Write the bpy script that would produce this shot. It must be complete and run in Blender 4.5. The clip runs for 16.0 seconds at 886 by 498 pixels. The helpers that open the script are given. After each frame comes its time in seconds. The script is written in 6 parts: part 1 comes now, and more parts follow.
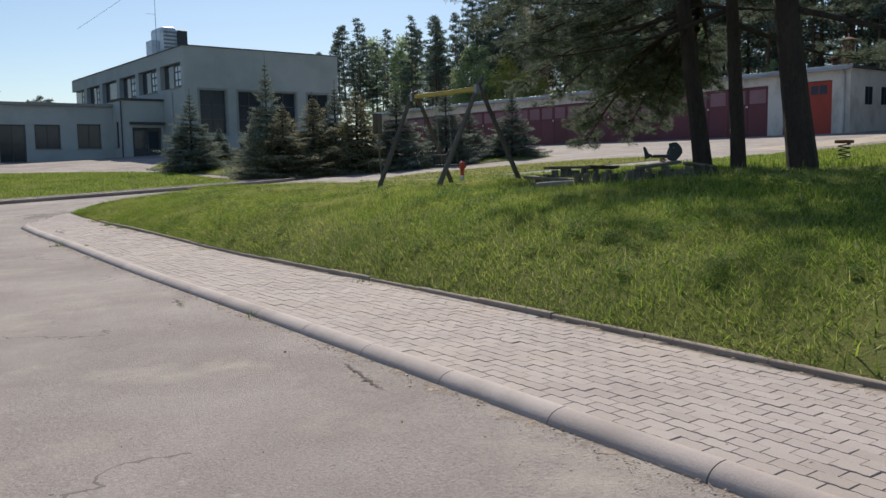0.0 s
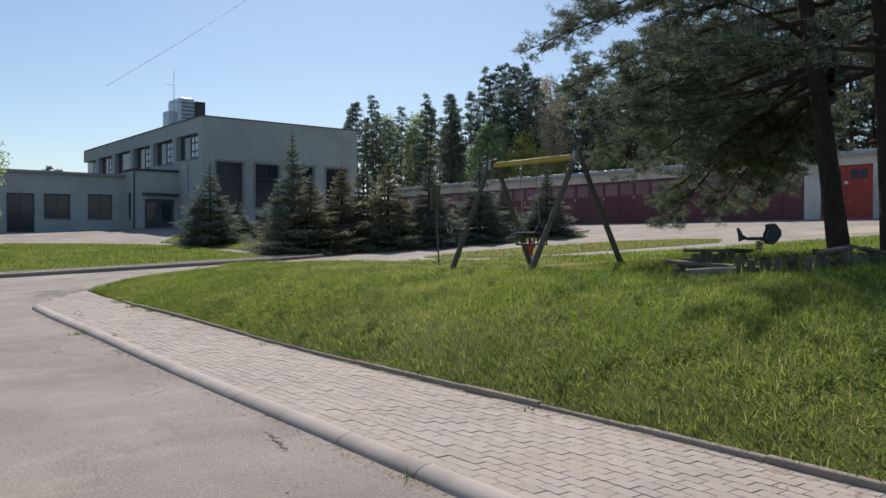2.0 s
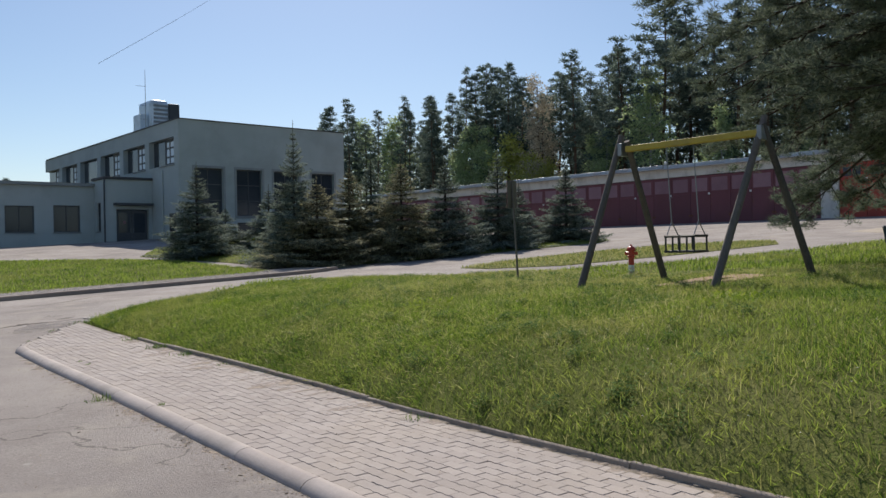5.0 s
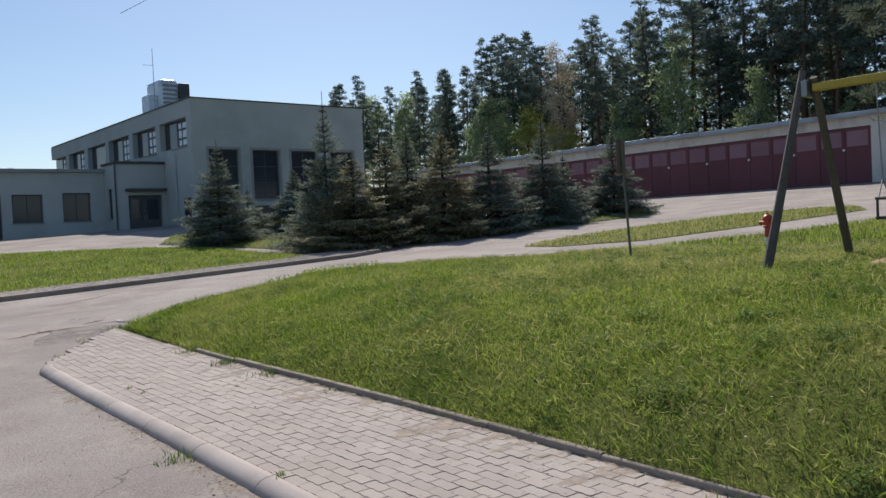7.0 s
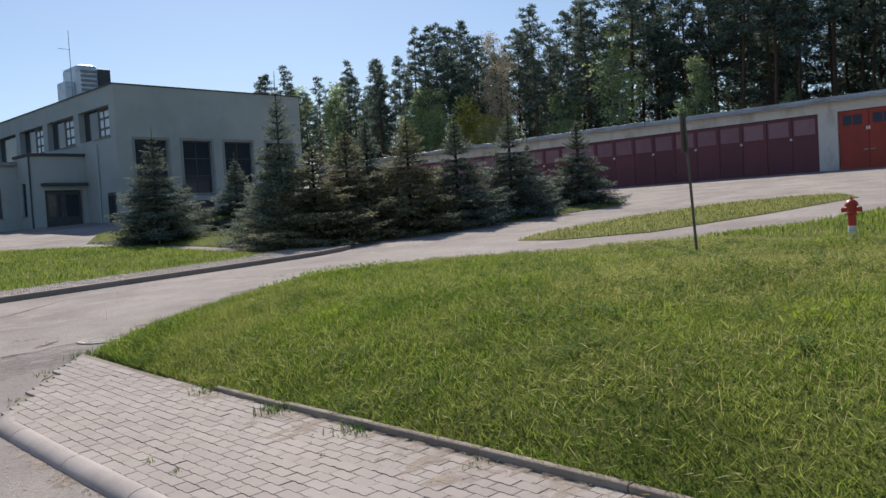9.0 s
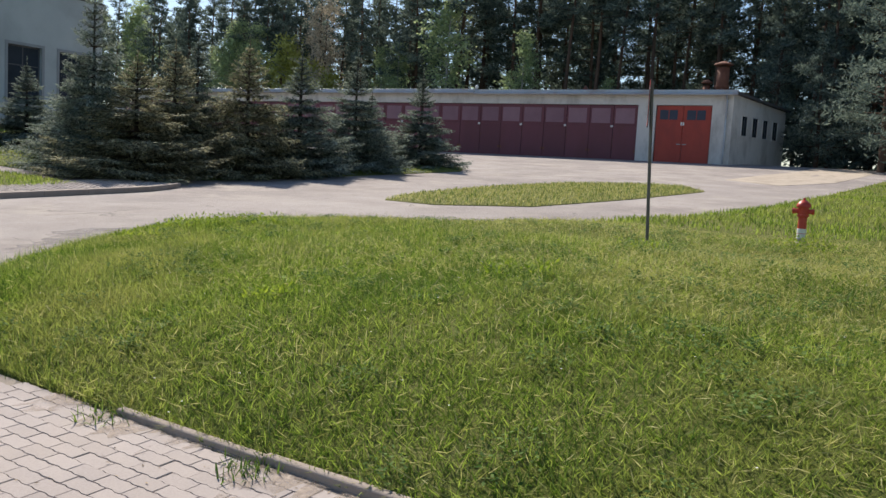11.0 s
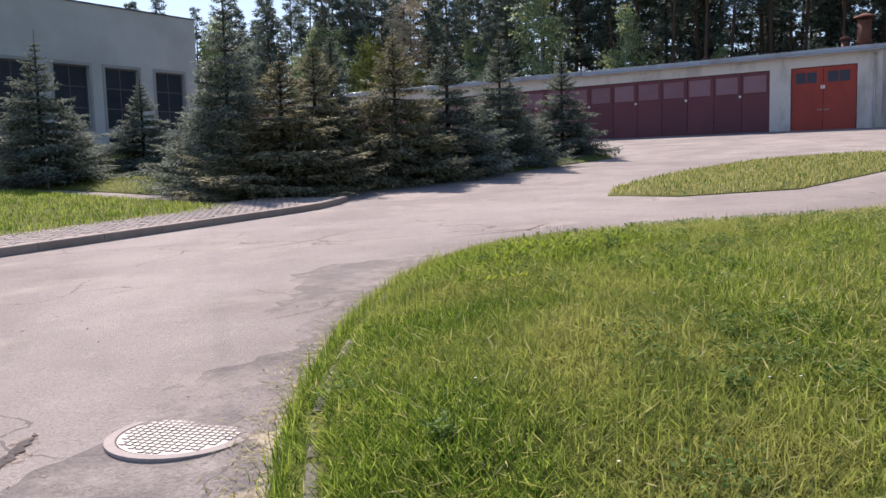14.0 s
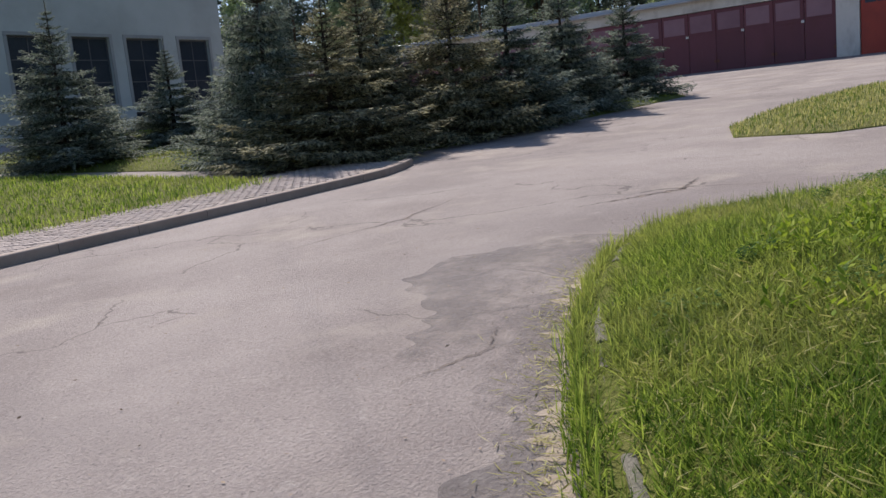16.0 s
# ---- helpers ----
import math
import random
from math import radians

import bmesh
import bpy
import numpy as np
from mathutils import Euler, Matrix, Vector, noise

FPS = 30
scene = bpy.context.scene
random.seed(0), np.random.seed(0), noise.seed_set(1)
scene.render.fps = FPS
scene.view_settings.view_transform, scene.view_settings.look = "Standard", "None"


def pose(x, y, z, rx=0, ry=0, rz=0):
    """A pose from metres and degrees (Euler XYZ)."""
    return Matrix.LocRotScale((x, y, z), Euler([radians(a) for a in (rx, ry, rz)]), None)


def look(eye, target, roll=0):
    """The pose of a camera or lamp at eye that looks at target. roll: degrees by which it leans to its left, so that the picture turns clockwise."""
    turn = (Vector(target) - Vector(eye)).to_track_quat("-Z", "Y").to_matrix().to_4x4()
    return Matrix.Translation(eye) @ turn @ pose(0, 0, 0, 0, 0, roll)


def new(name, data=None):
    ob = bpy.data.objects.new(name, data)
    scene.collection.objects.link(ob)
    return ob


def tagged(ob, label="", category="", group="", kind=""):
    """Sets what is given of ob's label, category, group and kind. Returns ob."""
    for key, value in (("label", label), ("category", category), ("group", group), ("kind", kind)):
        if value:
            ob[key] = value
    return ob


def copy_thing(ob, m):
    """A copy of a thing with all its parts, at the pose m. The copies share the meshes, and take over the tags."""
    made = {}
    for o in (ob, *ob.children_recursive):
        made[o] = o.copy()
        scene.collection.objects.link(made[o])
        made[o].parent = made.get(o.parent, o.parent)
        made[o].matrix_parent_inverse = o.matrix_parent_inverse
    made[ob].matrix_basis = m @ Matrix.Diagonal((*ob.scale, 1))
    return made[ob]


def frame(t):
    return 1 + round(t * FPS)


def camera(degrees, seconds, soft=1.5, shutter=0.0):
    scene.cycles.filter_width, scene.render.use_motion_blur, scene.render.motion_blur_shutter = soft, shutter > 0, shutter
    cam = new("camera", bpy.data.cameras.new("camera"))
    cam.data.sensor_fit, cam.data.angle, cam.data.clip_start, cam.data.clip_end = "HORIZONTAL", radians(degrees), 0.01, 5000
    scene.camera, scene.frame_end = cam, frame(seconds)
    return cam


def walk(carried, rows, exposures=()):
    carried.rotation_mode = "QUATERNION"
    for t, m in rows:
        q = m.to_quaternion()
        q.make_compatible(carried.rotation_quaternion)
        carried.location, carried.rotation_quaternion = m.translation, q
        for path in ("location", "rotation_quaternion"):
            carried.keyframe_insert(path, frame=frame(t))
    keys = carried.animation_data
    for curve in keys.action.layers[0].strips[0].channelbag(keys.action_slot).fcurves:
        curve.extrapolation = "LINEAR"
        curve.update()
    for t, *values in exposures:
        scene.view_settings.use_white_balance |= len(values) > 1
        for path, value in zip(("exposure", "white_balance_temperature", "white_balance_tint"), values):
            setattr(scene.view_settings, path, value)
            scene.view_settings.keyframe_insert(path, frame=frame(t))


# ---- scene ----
cam = camera(56.3, 16.0, soft=1.5)
PATH = [
    (0, (-0.976, 1.594, 1.361), (0.25, 3.161, 1.155), -1.0),
    (0.5, (-0.825, 2.35, 1.37), (0.367, 3.946, 1.193), -1.7),
    (1, (-0.797, 3.105, 1.374), (0.388, 4.712, 1.257), -1.3),
    (1.5, (-0.623, 3.891, 1.383), (0.579, 5.489, 1.338), -1.5),
    (2, (-0.574, 4.669, 1.377), (0.66, 6.244, 1.358), 0.1),
    (2.5, (-0.445, 5.405, 1.366), (0.798, 6.972, 1.355), -0.3),
    (3, (-0.369, 6.157, 1.35), (0.874, 7.724, 1.349), 0.5),
    (3.5, (-0.241, 6.891, 1.36), (1.013, 8.449, 1.362), 0.5),
    (4, (-0.16, 7.643, 1.382), (1.11, 9.188, 1.396), 0.0),
    (6.5, (0.436, 11.445, 1.476), (1.757, 12.946, 1.445), -2.2),
    (7, (0.61, 12.219, 1.457), (1.898, 13.748, 1.403), -2.8),
    (7.5, (0.66, 12.955, 1.457), (1.97, 14.465, 1.39), -3.0),
    (8, (0.811, 13.671, 1.461), (2.133, 15.17, 1.401), -4.0),
    (8.5, (0.888, 14.417, 1.459), (2.261, 15.87, 1.391), -3.9),
    (8.7, (0.914, 14.689, 1.489), (2.317, 16.112, 1.414), -4.1),
    (10.8, (1.613, 17.588, 1.512), (3.244, 18.742, 1.414), 5.2),
    (11, (1.701, 17.829, 1.508), (3.427, 18.823, 1.321), 3.3),
    (11.5, (2.029, 18.569, 1.473), (3.779, 19.5, 1.211), -2.9),
    (12, (2.159, 19.294, 1.455), (3.919, 20.17, 1.088), -5.2),
    (12.5, (2.414, 20.055, 1.428), (4.184, 20.919, 1.077), -5.5),
    (13, (2.6, 20.809, 1.411), (4.381, 21.682, 1.158), -2.2),
    (13.5, (2.841, 21.469, 1.397), (4.597, 22.39, 1.133), -4.1),
    (14, (2.961, 22.08, 1.404), (4.594, 23.219, 1.206), -1.6),
    (14.5, (3.239, 22.654, 1.467), (4.801, 23.894, 1.308), -2.8),
    (15, (3.531, 23.27, 1.465), (5.094, 24.511, 1.333), -2.8),
    (15.5, (3.953, 23.734, 1.471), (5.534, 24.954, 1.36), -5.1),
    (16, (4.393, 24.211, 1.426), (5.964, 25.412, 1.126), -5.5),
]
walk(cam, [(t, look(e, g, r)) for t, e, g, r in PATH],
     [(0, 0.15, 6450, 10), (4, 0.1, 6400, 10), (8, 0.15, 6350, 11), (11, 0.55, 6500, 11), (12.0, 0.91, 6700, 17), (12.5, 0.93, 6700, 20), (13.4, 0.8, 6650, 22), (14.2, 0.64, 6400, 22), (14.5, 0.54, 6350, 21), (15, 0.2, 6350, 20), (15.5, 0.22, 6350, 18), (16, 0.28, 6350, 17)])

# world, sun, exposure
SUN_AZ, SUN_EL = math.atan2(0.56, 0.83), radians(42)
world = bpy.data.worlds.new("sky")
scene.world = world
world.use_nodes = True
wt = world.node_tree
sky = wt.nodes.new("ShaderNodeTexSky")
sky.sky_type, sky.sun_disc = 'NISHITA', False
sky.sun_elevation, sky.sun_rotation = SUN_EL, SUN_AZ
sky.air_density, sky.dust_density, sky.ozone_density = 1.0, 0.45, 3.2
wt.links.new(sky.outputs[0], wt.nodes["Background"].inputs[0])
wt.nodes["Background"].inputs[1].default_value = 0.09
sun = new("sun", bpy.data.lights.new("sun", 'SUN'))
sun.data.energy, sun.data.angle, sun.data.color = 4.6, radians(0.53), (1.0, 0.92, 0.81)
sun.matrix_world = look((0, 0, 60), Vector((0, 0, 60)) - Vector((math.sin(SUN_AZ) * math.cos(SUN_EL), math.cos(SUN_AZ) * math.cos(SUN_EL), math.sin(SUN_EL))))


# ---------- materials ----------
def node(nt, kind, **inputs):
    n = nt.nodes.new(kind)
    for k, v in inputs.items():
        n.inputs[k.replace("_", " ")].default_value = v
    return n


def material(name, dark, light, rough=0.8, scale=3.0, fine=60.0, bump=0.2, metal=0.0, vary=0.0, stain=None, stain_scale=0.5,
             stain_amount=0.5, contrast=0.2, island=0.0, stretch=(1, 1, 1), distance=0.01, spec=0.5, trans=0.0, patch=None, patch_scale=0.3):
    """Two-scale noise between two colours, stains, fine relief."""
    m = bpy.data.materials.new(name)
    m.use_nodes = True
    nt = m.node_tree
    b = nt.nodes["Principled BSDF"]
    geo = nt.nodes.new("ShaderNodeNewGeometry")
    mp = nt.nodes.new("ShaderNodeMapping")
    mp.inputs["Scale"].default_value = stretch
    nt.links.new(geo.outputs["Position"], mp.inputs[0])
    n1 = node(nt, "ShaderNodeTexNoise", Scale=scale, Detail=6.0, Roughness=0.6)
    n2 = node(nt, "ShaderNodeTexNoise", Scale=fine, Detail=4.0, Roughness=0.7)
    for n in (n1, n2):
        nt.links.new(mp.outputs[0], n.inputs["Vector"])
    mix = nt.nodes.new("ShaderNodeMath")
    mix.operation = 'MULTIPLY_ADD'
    mix.inputs[1].default_value = 0.5
    nt.links.new(n1.outputs[0], mix.inputs[0])
    half = nt.nodes.new("ShaderNodeMath")
    half.operation = 'MULTIPLY'
    half.inputs[1].default_value = 0.5
    nt.links.new(n2.outputs[0], half.inputs[0])
    nt.links.new(half.outputs[0], mix.inputs[2])
    fac = mix.outputs[0]
    if vary or island:
        src = nt.nodes.new("ShaderNodeObjectInfo").outputs["Random"] if vary else geo.outputs["Random Per Island"]
        add = nt.nodes.new("ShaderNodeMath")
        add.operation = 'MULTIPLY_ADD'
        add.inputs[1].default_value = vary or island
        nt.links.new(src, add.inputs[0])
        sub = nt.nodes.new("ShaderNodeMath")
        sub.operation = 'SUBTRACT'
        sub.inputs[1].default_value = (vary or island) / 2
        nt.links.new(fac, sub.inputs[0])
        nt.links.new(sub.outputs[0], add.inputs[2])
        fac = add.outputs[0]
    ramp = nt.nodes.new("ShaderNodeValToRGB")
    ramp.color_ramp.elements[0].position, ramp.color_ramp.elements[1].position = 0.5 - contrast, 0.5 + contrast
    ramp.color_ramp.elements[0].color, ramp.color_ramp.elements[1].color = (*dark, 1), (*light, 1)
    nt.links.new(fac, ramp.inputs[0])
    col = ramp.outputs[0]
    for c, sc, am, edge in ((stain, stain_scale, stain_amount, 0.56), (patch, patch_scale, 0.85, 0.60)):
        if c:
            n3 = node(nt, "ShaderNodeTexNoise", Scale=sc, Detail=8.0, Roughness=0.65)
            nt.links.new(mp.outputs[0], n3.inputs["Vector"])
            r3 = nt.nodes.new("ShaderNodeValToRGB")
            r3.color_ramp.elements[0].position, r3.color_ramp.elements[1].position = edge - 0.08, edge + 0.1
            r3.color_ramp.elements[1].color = (am, am, am, 1)
            nt.links.new(n3.outputs[0], r3.inputs[0])
            mx = nt.nodes.new("ShaderNodeMix")
            mx.data_type = 'RGBA'
            mx.inputs["B"].default_value = (0, 0, 0, 0)
            mx.inputs[7].default_value = (*c, 1)
            nt.links.new(r3.outputs[0], mx.inputs[0])
            nt.links.new(col, mx.inputs[6])
            col = mx.outputs[2]
    nt.links.new(col, b.inputs["Base Color"])
    b.inputs["Roughness"].default_value, b.inputs["Metallic"].default_value = rough, metal
    b.inputs["Specular IOR Level"].default_value = spec
    if bump:
        bp = node(nt, "ShaderNodeBump", Strength=bump, Distance=distance)
        nt.links.new(n2.outputs[0], bp.inputs["Height"])
        nt.links.new(bp.outputs[0], b.inputs["Normal"])
    if trans:
        t = nt.nodes.new("ShaderNodeBsdfTranslucent")
        nt.links.new(col, t.inputs[0])
        ms = nt.nodes.new("ShaderNodeMixShader")
        ms.inputs[0].default_value = trans
        nt.links.new(b.outputs[0], ms.inputs[1])
        nt.links.new(t.outputs[0], ms.inputs[2])
        nt.links.new(ms.outputs[0], nt.nodes["Material Output"].inputs[0])
    return m


def speckle(m, scale, colour, lo, hi, amount):
    """Scattered grit, pits or scuffs over what the material has."""
    nt = m.node_tree
    b = nt.nodes["Principled BSDF"]
    src = b.inputs["Base Color"].links[0].from_socket
    geo = nt.nodes.new("ShaderNodeNewGeometry")
    n = node(nt, "ShaderNodeTexNoise", Scale=scale, Detail=5.0, Roughness=0.7)
    nt.links.new(geo.outputs["Position"], n.inputs["Vector"])
    r = nt.nodes.new("ShaderNodeValToRGB")
    r.color_ramp.elements[0].position, r.color_ramp.elements[1].position = lo, hi
    r.color_ramp.elements[1].color = (amount, amount, amount, 1)
    nt.links.new(n.outputs[0], r.inputs[0])
    mx = nt.nodes.new("ShaderNodeMix")
    mx.data_type = 'RGBA'
    mx.inputs[7].default_value = (*colour, 1)
    nt.links.new(r.outputs[0], mx.inputs[0])
    nt.links.new(src, mx.inputs[6])
    nt.links.new(mx.outputs[2], b.inputs["Base Color"])


def glass(name, tint=(0.85, 0.9, 0.92)):
    m = bpy.data.materials.new(name)
    m.use_nodes = True
    b = m.node_tree.nodes["Principled BSDF"]
    b.inputs["Base Color"].default_value = (*tint, 1)
    b.inputs["Transmission Weight"].default_value = 1.0
    b.inputs["Roughness"].default_value, b.inputs["IOR"].default_value = 0.02, 1.1
    return m


M_ASPHALT = material("asphalt", (0.25, 0.217, 0.20), (0.398, 0.357, 0.328), 0.9, 0.45, 55, 1.0, stain=(0.215, 0.19, 0.182), stain_scale=0.2,
                     stain_amount=0.65, patch=(0.44, 0.39, 0.335), patch_scale=0.8, distance=0.012, contrast=0.10, spec=0.18)
speckle(M_ASPHALT, 38.0, (0.10, 0.09, 0.085), 0.62, 0.70, 0.75)
speckle(M_ASPHALT, 70.0, (0.50, 0.47, 0.43), 0.66, 0.72, 0.7)
speckle(M_ASPHALT, 5.5, (0.47, 0.43, 0.39), 0.64, 0.72, 0.5)
M_PAVER = material("paver", (0.318, 0.272, 0.246), (0.432, 0.376, 0.344), 0.9, 1.2, 90, 0.6, vary=0.2, stain=(0.46, 0.385, 0.31), stain_scale=0.9, stain_amount=0.3, distance=0.004)
M_PAVER_J = material("paver_far", (0.318, 0.272, 0.246), (0.432, 0.376, 0.344), 0.9, 1.2, 90, 0.6, island=0.2, stain=(0.46, 0.385, 0.31), stain_scale=0.9, stain_amount=0.3, distance=0.004)
M_SAND = material("joint_sand", (0.21, 0.18, 0.15), (0.35, 0.295, 0.235), 0.95, 4, 200, 0.4)
M_KERB = material("kerb_concrete", (0.35, 0.298, 0.275), (0.475, 0.415, 0.385), 0.88, 2.0, 70, 0.6, vary=0.25, stain=(0.28, 0.25, 0.22), stain_scale=1.5, distance=0.004)
M_EDGING = material("edging_concrete", (0.22, 0.175, 0.145), (0.36, 0.30, 0.25), 0.9, 3.0, 120, 0.4, vary=0.2, distance=0.004)
M_LAWN = material("lawn_soil", (0.085, 0.105, 0.02), (0.18, 0.195, 0.05), 0.95, 1.3, 40, 0.8, spec=0.1, stain=(0.20, 0.19, 0.08), stain_scale=0.45, stain_amount=0.5, distance=0.03)
M_GRASS = material("grass_blades", (0.078, 0.15, 0.015), (0.375, 0.475, 0.08), 0.6, 0.8, 25, 0.0, island=0.85, stain=(0.46, 0.44, 0.14), stain_scale=0.55, stain_amount=0.6, trans=0.45, spec=0.15, patch=(0.07, 0.145, 0.018), patch_scale=0.75)
M_DRYGRASS = material("dry_grass", (0.34, 0.34, 0.09), (0.56, 0.53, 0.22), 0.6, 0.8, 25, 0.0, island=0.6, trans=0.45, spec=0.3)
M_WEED = material("weed_leaf", (0.17, 0.27, 0.02), (0.36, 0.44, 0.05), 0.7, 1, 25, 0.0, island=0.5, trans=0.4, spec=0.15)
M_FOREST = material("forest_floor", (0.05, 0.055, 0.025), (0.14, 0.13, 0.06), 0.95, 0.4, 12, 0.6, distance=0.05)
M_WALL = material("wall_render", (0.36, 0.405, 0.395), (0.47, 0.515, 0.50), 0.9, 0.5, 30, 0.2, stain=(0.30, 0.32, 0.31), stain_scale=0.35, stain_amount=0.5)
M_TRIM = material("window_surround", (0.22, 0.24, 0.24), (0.32, 0.34, 0.33), 0.85, 1.0, 30, 0.2)
M_DARKTRIM = material("dark_metal_trim", (0.05, 0.055, 0.06), (0.10, 0.105, 0.11), 0.6, 2, 30, 0.1, metal=0.3)
M_ROOF = material("roofing_felt", (0.05, 0.05, 0.05), (0.10, 0.10, 0.10), 0.9, 1, 40, 0.3)
M_GLASS = glass("window_glass")
# Opaque near-black panes: the dark of the rooms is put into the colour.
M_DARKPANE = material("dark_window_pane", (0.02, 0.028, 0.038), (0.045, 0.055, 0.068), 0.12, 0.6, 20, 0.02)
# Pale base colour paints the sky's reflection into the upper panes.
M_PALE = material("sky_coloured_pane", (0.55, 0.62, 0.70), (0.70, 0.76, 0.82), 0.12, 0.7, 20, 0.02)
M_FRAME = material("window_frame_paint", (0.05, 0.055, 0.06), (0.09, 0.095, 0.10), 0.6, 3, 60, 0.1)
M_INTERIOR = material("interior_plaster", (0.30, 0.30, 0.29), (0.40, 0.40, 0.38), 0.9, 1, 30, 0.1)
M_PLASTER = material("garage_plaster", (0.55, 0.53, 0.49), (0.76, 0.73, 0.68), 0.9, 0.8, 40, 0.3, stain=(0.27, 0.25, 0.22), stain_scale=0.8, stain_amount=0.6, stretch=(1, 1, 0.45))
M_MAROON = material("maroon_paint", (0.115, 0.030, 0.042), (0.17, 0.047, 0.063), 0.55, 0.8, 30, 0.15, vary=0.25, stain=(0.13, 0.035, 0.04), stain_scale=1.2, stain_amount=0.6, stretch=(1, 1, 0.4))
M_PINK = material("faded_maroon_panel", (0.20, 0.10, 0.125), (0.29, 0.165, 0.195), 0.6, 1.2, 30, 0.1, vary=0.3)
M_RED = material("red_door_paint", (0.30, 0.03, 0.018), (0.42, 0.055, 0.03), 0.5, 1.0, 30, 0.15, stain=(0.18, 0.025, 0.02), stain_scale=0.9, stain_amount=0.5, stretch=(1, 1, 0.5))
M_NAVY = material("dark_blue_pane", (0.015, 0.02, 0.045), (0.03, 0.035, 0.07), 0.3, 1, 20, 0.05)
M_ZINC = material("zinc_sheet", (0.30, 0.34, 0.38), (0.48, 0.53, 0.58), 0.45, 1.2, 30, 0.1, metal=0.5, stain=(0.25, 0.16, 0.11), stain_scale=0.6, stain_amount=0.6)
M_RUST = material("rusty_iron", (0.12, 0.045, 0.025), (0.24, 0.09, 0.05), 0.8, 4, 60, 0.3)
M_WHITE = material("white_paint", (0.66, 0.66, 0.64), (0.80, 0.80, 0.78), 0.6, 3, 60, 0.1)
M_SIGNRED = material("sign_red", (0.55, 0.05, 0.03), (0.65, 0.08, 0.05), 0.5, 3, 60, 0.05)
M_BLACK = material("black_paint", (0.015, 0.015, 0.016), (0.035, 0.035, 0.037), 0.5, 4, 60, 0.1)
M_LOG = material("weathered_log", (0.05, 0.044, 0.04), (0.165, 0.14, 0.12), 0.85, 3.0, 50, 0.5, stretch=(1, 1, 0.25), vary=0.3)
M_LOGCUT = material("log_cut_wood", (0.16, 0.14, 0.115), (0.33, 0.295, 0.245), 0.85, 5, 60, 0.3)
M_OLDPLANK = material("rotten_plank", (0.06, 0.052, 0.04), (0.21, 0.185, 0.14), 0.9, 5, 60, 0.6, vary=0.4, stain=(0.09, 0.10, 0.045), stain_scale=3.0)
M_YELLOW = material("yellow_paint", (0.38, 0.27, 0.03), (0.55, 0.41, 0.06), 0.55, 3, 50, 0.15, stain=(0.28, 0.20, 0.08), stain_scale=2)
M_STEEL = material("galvanised_steel", (0.22, 0.23, 0.24), (0.36, 0.37, 0.38), 0.5, 5, 80, 0.1, metal=0.8)
M_GREENPOLE = material("dark_green_pole", (0.04, 0.055, 0.05), (0.08, 0.10, 0.09), 0.6, 4, 60, 0.1)
M_HYDRANT = material("hydrant_red", (0.42, 0.035, 0.02), (0.56, 0.06, 0.035), 0.4, 5, 60, 0.1)
M_IRON = material("cast_iron", (0.20, 0.19, 0.18), (0.34, 0.32, 0.31), 0.6, 6, 90, 0.3, metal=0.4)
M_FISH = material("blue_black_board", (0.015, 0.025, 0.04), (0.04, 0.06, 0.085), 0.5, 4, 50, 0.1)
M_BARK = material("pine_bark", (0.022, 0.017, 0.014), (0.085, 0.062, 0.048), 0.95, 5, 30, 1.0, stretch=(1, 1, 0.3), distance=0.04)
M_BARKRED = material("upper_pine_bark", (0.07, 0.045, 0.03), (0.17, 0.10, 0.065), 0.9, 3, 20, 0.6, stretch=(1, 1, 0.4), distance=0.03, vary=0.3)
M_BIRCH = material("birch_bark", (0.25, 0.24, 0.22), (0.60, 0.58, 0.54), 0.8, 3, 12, 0.2)
M_SPRUCE = material("spruce_needles", (0.09, 0.12, 0.095), (0.35, 0.40, 0.32), 0.8, 1.2, 14, 0.0, island=0.8, trans=0.3, spec=0.12)
M_SPRUCE2 = material("old_spruce_needles", (0.12, 0.125, 0.08), (0.46, 0.44, 0.27), 0.8, 1.2, 14, 0.0, island=0.8, trans=0.3, spec=0.12)
M_PINE = material("pine_needles", (0.075, 0.108, 0.095), (0.23, 0.285, 0.225), 0.8, 0.35, 8, 0.0, island=0.6, trans=0.38, spec=0.12)
M_PINENEAR = material("near_pine_needles", (0.065, 0.09, 0.072), (0.235, 0.275, 0.19), 0.65, 1.2, 10, 0.0, island=0.7, trans=0.35, spec=0.25)
M_LEAF = material("birch_leaves", (0.28, 0.37, 0.17), (0.50, 0.58, 0.30), 0.55, 0.6, 8, 0.0, island=0.6, trans=0.45, spec=0.3)
M_LEAFY = material("yellow_leaves", (0.42, 0.44, 0.10), (0.64, 0.62, 0.20), 0.55, 0.6, 8, 0.0, island=0.6, trans=0.5, spec=0.3)
M_BROWNLEAF = material("brown_leaves", (0.45, 0.38, 0.27), (0.64, 0.55, 0.40), 0.6, 0.6, 8, 0.0, island=0.6, trans=0.3, spec=0.3)
M_UNIT = material("pale_sheet_metal", (0.62, 0.70, 0.77), (0.78, 0.84, 0.88), 0.6, 1.2, 30, 0.1, metal=0.75, stain=(0.34, 0.37, 0.40), stain_scale=1.0)
M_POST = material("weathered_post_paint", (0.085, 0.075, 0.068), (0.19, 0.165, 0.145), 0.6, 4, 60, 0.15)
M_OLDSTONE = material("mossy_old_concrete", (0.13, 0.125, 0.085), (0.33, 0.31, 0.25), 0.95, 9.0, 120, 1.0, vary=0.3, stain=(0.10, 0.115, 0.045), stain_scale=5.0, stain_amount=0.7, distance=0.012)
